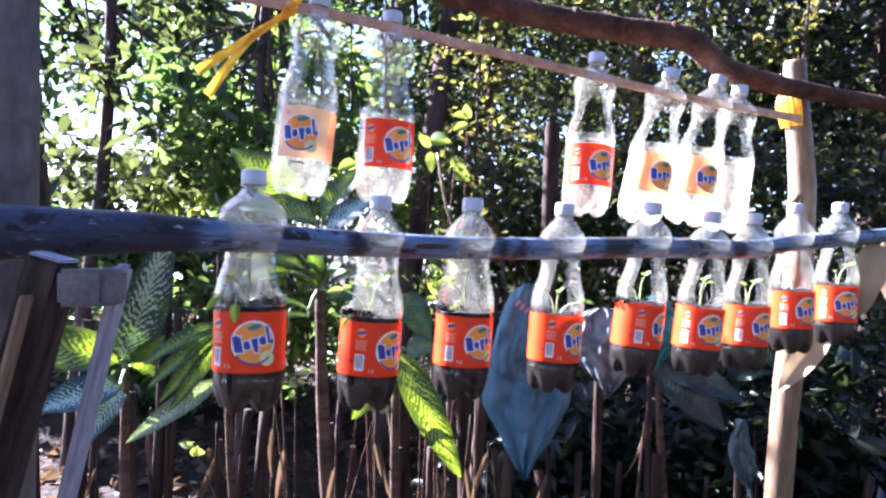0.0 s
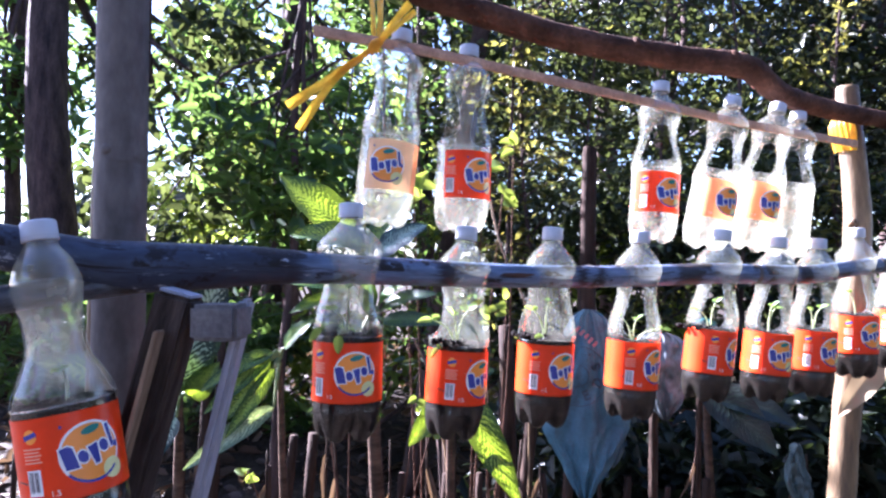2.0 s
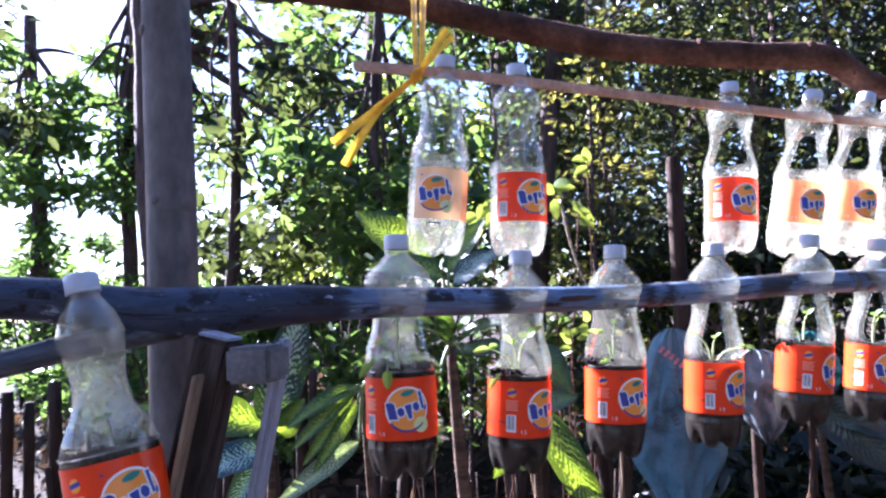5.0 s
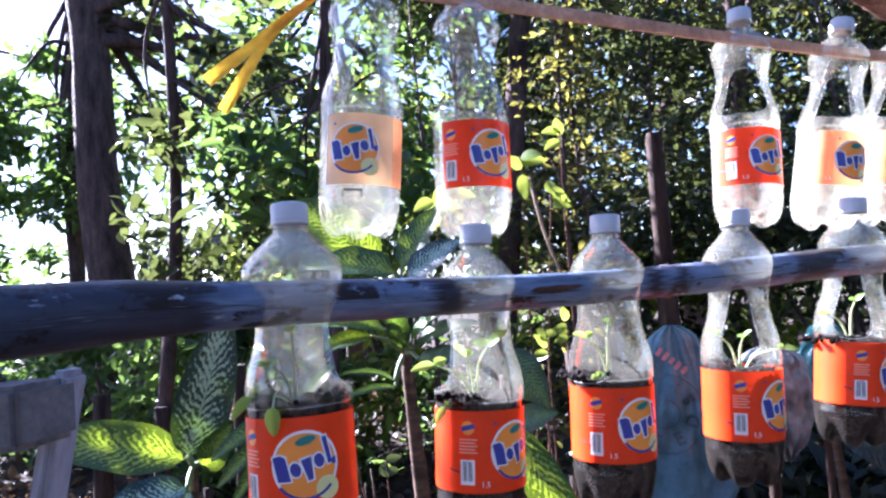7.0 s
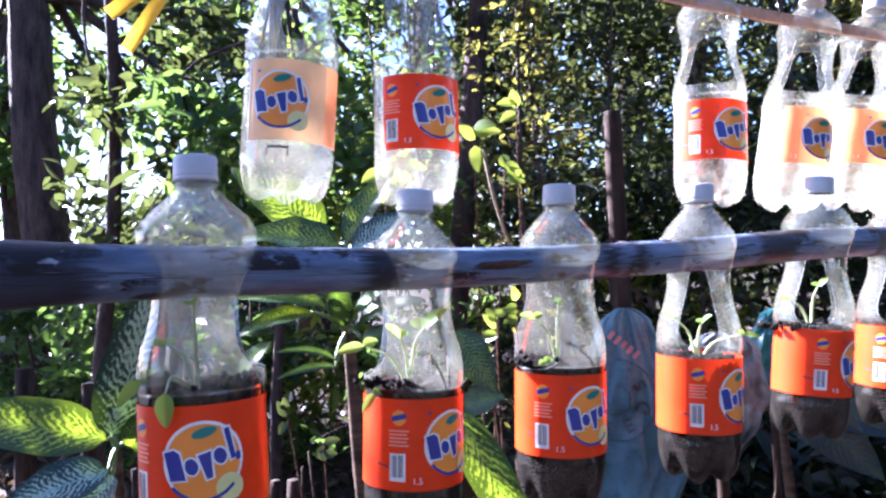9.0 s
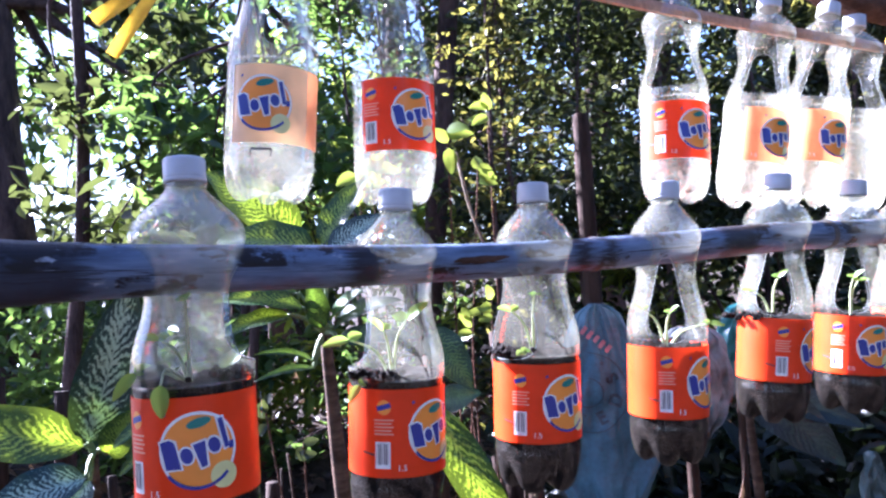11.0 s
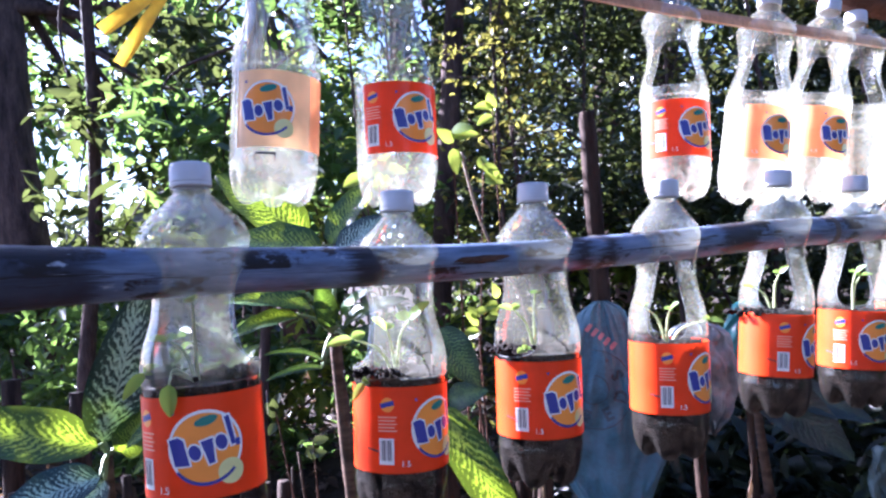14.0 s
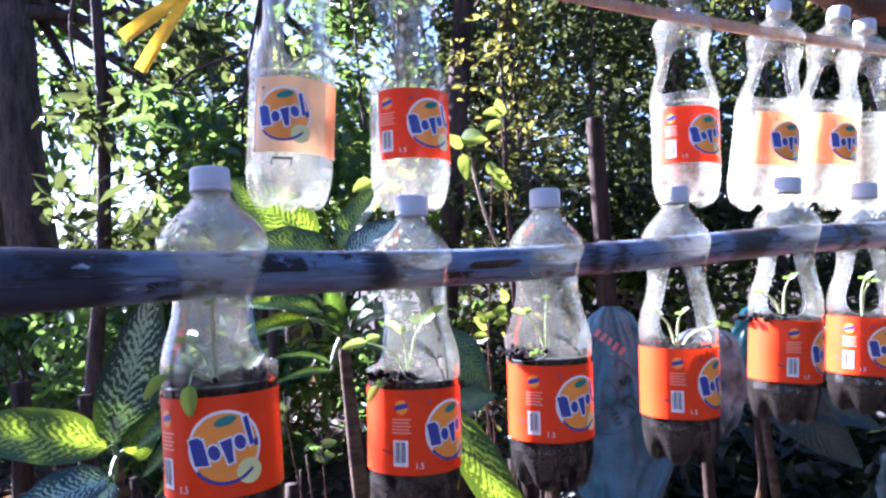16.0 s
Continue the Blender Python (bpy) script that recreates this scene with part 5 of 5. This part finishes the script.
SHOOTS = [
    (0, [((0.0, -0.01, 0.03), 0.02, 0.2)]),
    (1, [((0.005, -0.012, 0.062), 0.030, 0.5), ((-0.028, -0.030, 0.012), 0.028, -0.9), ((-0.018, -0.01, 0.035), 0.018, 0.3)]),
    (2, [((0.018, -0.008, 0.050), 0.032, 0.8), ((-0.035, -0.02, 0.036), 0.030, 0.0), ((-0.004, -0.01, 0.042), 0.026, 0.9), ((-0.026, -0.03, -0.004), 0.022, -0.9)]),
    (3, [((0.004, -0.012, 0.058), 0.020, 0.3), ((-0.020, -0.012, 0.045), 0.020, 0.4), ((-0.012, -0.03, 0.004), 0.022, 0.2)]),
    (4, [((-0.024, -0.010, 0.042), 0.016, 0.8), ((0.004, -0.012, 0.036), 0.020, 0.9), ((0.046, -0.012, 0.022), 0.018, -0.1)]),
    (5, [((-0.026, -0.010, 0.036), 0.018, 0.3), ((0.008, -0.010, 0.050), 0.018, 0.9)]),
    (6, [((0.004, -0.010, 0.050), 0.022, 0.9), ((0.010, -0.010, 0.046), 0.018, 0.2)]),
    (7, [((-0.010, -0.012, 0.040), 0.022, 0.5), ((0.010, -0.012, 0.046), 0.020, 0.6)]),
    (8, [((-0.020, -0.012, 0.048), 0.020, 0.3)]),
    (9, [((0.016, -0.012, 0.044), 0.022, 0.6), ((-0.010, -0.012, 0.030), 0.018, 0.3)]),
]
for i, shoots in SHOOTS:
    top, sh, soil = LOWER[i][0], LOWER[i][1], LOWER[i][5]
    plant = seedling((top[0] + sh[0] * 0.7, top[1] + sh[1] * 0.7 - 0.006, top[2] - H + soil), shoots, i)
    if i == 1:
        part("stem", tube("stem", [(-0.002, 0, 0.0, 0.0012), (-0.005, -0.028, 0.013, 0.0010), (-0.002, -0.0460, 0.004, 0.0008)], "seedling_stem", 12, 6), plant)
        part("leaf", blade("leaf", 0.023, 0.011, "seedling", 0.15, 0.5, 0, i, 10, 6), plant, "drooping folded leaf", aim((-0.002, -0.0460, 0.004), (-0.002, -0.0495, -0.04), (0.2, -1, 0)))
        part("leaf", blade("leaf", 0.024, 0.012, "leaf_dark", 0.3, 0.2, 0, i, 10, 6), plant, "withered dark leaf", aim((-0.004, -0.030, 0.012), (-0.036, -0.034, 0.012), (0, -0.7, 0.7)))

# ---- ribbons ----
def strip(pts, width, face, mat="ribbon", n=16, curl=0.3, seed=0):
    p = smooth_path(pts, n)
    verts, faces = [], []
    for i in range(n):
        d = Vector(p[min(i + 1, n - 1)] - p[max(i - 1, 0)]).normalized()
        s = d.cross(Vector(face)).normalized()
        up = s.cross(d)
        w = width * (0.55 + 0.45 * i / n)
        for j in range(5):
            u = j / 2 - 1
            verts.append(Vector(p[i]) + s * (u * w / 2) + up * (curl * w * (abs(u) - 0.5 + 0.3 * math.sin(i * 0.9 + seed + 2 * j))) * 0.5)
    for i in range(n - 1):
        for j in range(4):
            faces.append((i * 5 + j, i * 5 + j + 1, (i + 1) * 5 + j + 1, (i + 1) * 5 + j))
    return mesh_np("strand", verts, faces, mat)


rib = thing("ribbon", "yellow raffia ribbon tied round slat and branch", "ribbon")
KNOT = (-0.176, 1.128, 1.712)
for i, (pts, w) in enumerate([
    ([KNOT, (-0.225, 1.105, 1.668), (-0.297, 1.085, 1.612)], 0.022), ([KNOT, (-0.232, 1.10, 1.655), (-0.280, 1.082, 1.578)], 0.020),
    ([KNOT, (-0.150, 1.112, 1.738), (-0.120, 1.095, 1.765)], 0.018), ([KNOT, (-0.142, 1.110, 1.735), (-0.112, 1.092, 1.752)], 0.014),
    ([(-0.178, 1.130, 1.705), (-0.186, 1.17, 1.77), (-0.205, 1.26, 1.86), (-0.235, 1.40, 1.965)], 0.016), ([(-0.172, 1.130, 1.705), (-0.175, 1.17, 1.77), (-0.190, 1.26, 1.86), (-0.215, 1.40, 1.96)], 0.018),
]):
    part("strand", strip(pts, w * 0.72, (0.2, -1, 0.2), curl=0.6, seed=i), rib)
part("knot", tube("knot", [(-0.184, 1.126, 1.702, 0.006), (-0.176, 1.120, 1.712, 0.008), (-0.168, 1.126, 1.720, 0.006)], "ribbon", 8, 8, 0.1), rib)


binding = thing("ribbon", "amber raffia ribbon binding slat and post together", "ribbon")
for k in range(7):
    a = radians(-190 + 14 * k)
    r = 0.031
    top_z, low_z = 1.745 - 0.006 * (k % 3), 1.655 + 0.007 * (k % 2)
    x, y = 0.8445 + r * math.cos(a), 1.785 + r * math.sin(a)
    part("strand", strip([(x, y, top_z), (x + 0.010 * math.cos(a), y + 0.010 * math.sin(a), 1.715), (x + 0.008 * math.cos(a) + 0.003, y + 0.010 * math.sin(a), 1.685), (x + 0.004, y, low_z)], 0.015, (math.cos(a), math.sin(a), 0.1), seed=k), binding)
# ---- sacks and hanging scraps ----
def sack(name, label, centre, w, h, depth, mat, seed, tip, shape=(0.1, 0.36, 0.52, 1.0, 0.95, 0.03)):
    """A crumpled sack hanging from a stake: rounded top, body narrowing to a corner at the bottom."""
    cols, rows = 34, 44
    verts, faces = [], []
    for side in (1, -1):
        for i in range(rows + 1):
            s = i / rows
            half = w / 2 * float(np.interp(s, (0, 0.035, 0.12, 0.5, 0.62, 1), shape))
            mid = tip * max(0, s - 0.3) ** 1.3
            for j in range(cols + 1):
                u = j / cols * 2 - 1
                thick = depth * (1 - u * u) ** 0.5 * math.sin(math.pi * min(1, s * 0.95 + 0.05)) ** 0.6
                q = Vector((u * 2.1, s * 3.2, seed))
                fold = 0.016 * noise.noise(q * 1.4) + 0.010 * noise.noise(q * 3.5) + 0.008 * math.sin(u * 9 + s * 5 + seed) * s
                verts.append((centre[0] + mid + u * half + 0.006 * noise.noise(q * 2.2), centre[1] - side * thick + fold, centre[2] - s * h))
    c = cols + 1
    off = (rows + 1) * c
    for i in range(rows):
        for j in range(cols):
            a = (i * c + j, i * c + j + 1, (i + 1) * c + j + 1, (i + 1) * c + j)
            faces.append(a[::-1])
            faces.append(tuple(k + off for k in a))
    return tagged(part(name, mesh_np(name, verts, faces, mat)), label, "sack")


def lay_on(ob, x, z):
    """Depth of a sack's front at that place."""
    best = sorted((abs(v.co.x - x) + abs(v.co.z - z), v.co.y) for v in ob.data.vertices)[:6]
    return min(y for d, y in best)


def letters(text, size, m, mat, parent, name):
    cu = bpy.data.curves.new(name, "FONT")
    cu.body, cu.size, cu.align_x, cu.offset = text, size, "CENTER", size * 0.03
    tob = new(name, cu)
    bpy.context.view_layer.update()
    src = tob.evaluated_get(bpy.context.evaluated_depsgraph_get()).to_mesh()
    pts = [m @ v.co for v in src.vertices]
    me = mesh_np(name, [(p.x, lay_on(parent, p.x, p.z) - 0.0025, p.z) for p in pts], [tuple(p.vertices) for p in src.polygons], mat, smooth=False)
    bpy.data.objects.remove(tob)
    bpy.data.curves.remove(cu)
    return part(name, me, parent)


blue_sack = sack("feed_sack", "faded light-blue woven feed sack hanging on the fence", (0.224, 1.70, 1.288), 0.21, 0.44, 0.035, "sack", 2.3, -0.01)
SX, SZ = 0.196, 1.143
for ch, deg in (("E", -112), ("E", -66), ("D", -19), ("S", 27), (".", 62)):
    a = radians(deg)
    m = Matrix(((-math.sin(a), -math.cos(a), 0, SX + 0.056 * math.cos(a)), (0, 0, -1, 1.6), (math.cos(a), -math.sin(a), 0, SZ + 0.056 * math.sin(a)), (0, 0, 0, 1)))
    letters(ch, 0.029, m, "sack_print", blue_sack, "sack_lettering")
for r in (0.024, 0.066):
    pts = [(SX + r * math.cos(t), 0, SZ + r * math.sin(t)) for t in np.linspace(-2.6, 1.5, 40)]
    part("printed_ring", tube("printed_ring", [(p[0], lay_on(blue_sack, p[0], p[2]) - 0.001, p[2], 0.0009) for p in pts], "sack_print", 60, 5), blue_sack)
for k in range(5):
    x, z = 0.198 + 0.0095 * k, 1.246 - 0.0085 * k
    part("sack_print", box("sack_print", (0.007, 0.002, 0.015), "sack_red", 0.0008), blue_sack, "faded red print bar", pose(x, lay_on(blue_sack, x, z) - 0.001, z, 0, 42, 0))
sack("white_sack", "dirty white plastic sack hanging on the fence", (0.415, 1.83, 1.225), 0.15, 0.21, 0.04, "sack_white", 5.1, 0.02, (0.3, 0.6, 0.85, 1.0, 0.9, 0.05))
sack("plastic_bag", "crumpled teal plastic bag hanging in shade", (0.62, 2.15, 1.24), 0.16, 0.22, 0.03, "tarp", 8.4, -0.02)
sack("plastic_sheet", "torn pale green plastic scrap in deep shade", (0.80, 1.98, 0.93), 0.07, 0.20, 0.01, "sheet", 9.7, 0.04)


def scrap(label, base, tip, face, length, width, bend, seed):
    ob = tagged(part("dry_leaf", blade("dry_leaf", length, width, "dry_leaf", bend, 0.35, 0.06, seed), None, "", aim(base, tip, face)), label, "leaf")
    return ob


scrap("large withered pale leaf hanging at the pole", (1.00, 1.72, 1.385), (0.93, 1.68, 1.22), (-0.6, -0.8, 0.3), 0.17, 0.07, 0.5, 1)
scrap("large withered pale leaf hanging at the pole", (1.06, 1.765, 1.405), (1.065, 1.71, 1.14), (-0.5, -0.8, 0.2), 0.20, 0.09, 0.4, 4)
scrap("withered curled leaf caught on the post", (0.90, 1.735, 1.19), (0.775, 1.735, 1.03), (-0.3, -0.9, 0.3), 0.18, 0.055, 0.35, 2)


# ---- dead stalks and brown leaves among the stakes ----
def dead_stalk(x, y, h, seed):
    rng = np.random.default_rng(seed)
    ob = thing("dead_stalk", "dry brown stalk with a withered hanging leaf", "plant")
    lean = rng.normal() * 0.06
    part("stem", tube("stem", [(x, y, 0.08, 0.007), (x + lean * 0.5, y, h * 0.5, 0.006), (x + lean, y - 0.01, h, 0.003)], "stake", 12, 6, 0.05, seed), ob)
    for k in range(2):
        z = h * rng.uniform(0.55, 0.97)
        b = (x + lean * z / h, y - 0.005, z)
        t = (b[0] + rng.normal() * 0.05, b[1] - 0.03, z - 0.13)
        part("leaf", blade("leaf", rng.uniform(0.10, 0.20), rng.uniform(0.010, 0.020), "litter", 0.35, 0.9, 0.10, k, 10, 4), ob, "withered brown leaf", aim(b, t, (rng.normal() * 0.4, -1, 0.2)))


for k, (x, y, h) in enumerate(((-0.47, 2.0, 0.97), (-0.36, 2.05, 0.99), (-0.26, 1.95, 0.93), (-0.64, 2.1, 0.86), (-0.16, 2.05, 0.92), (0.02, 2.1, 0.90), (0.13, 2.05, 0.84), (0.33, 2.1, 0.95), (0.50, 2.1, 0.92), (-0.86, 2.2, 0.88), (-1.05, 2.2, 0.95), (0.95, 2.2, 0.85))):
    dead_stalk(x, y, h, 500 + k)
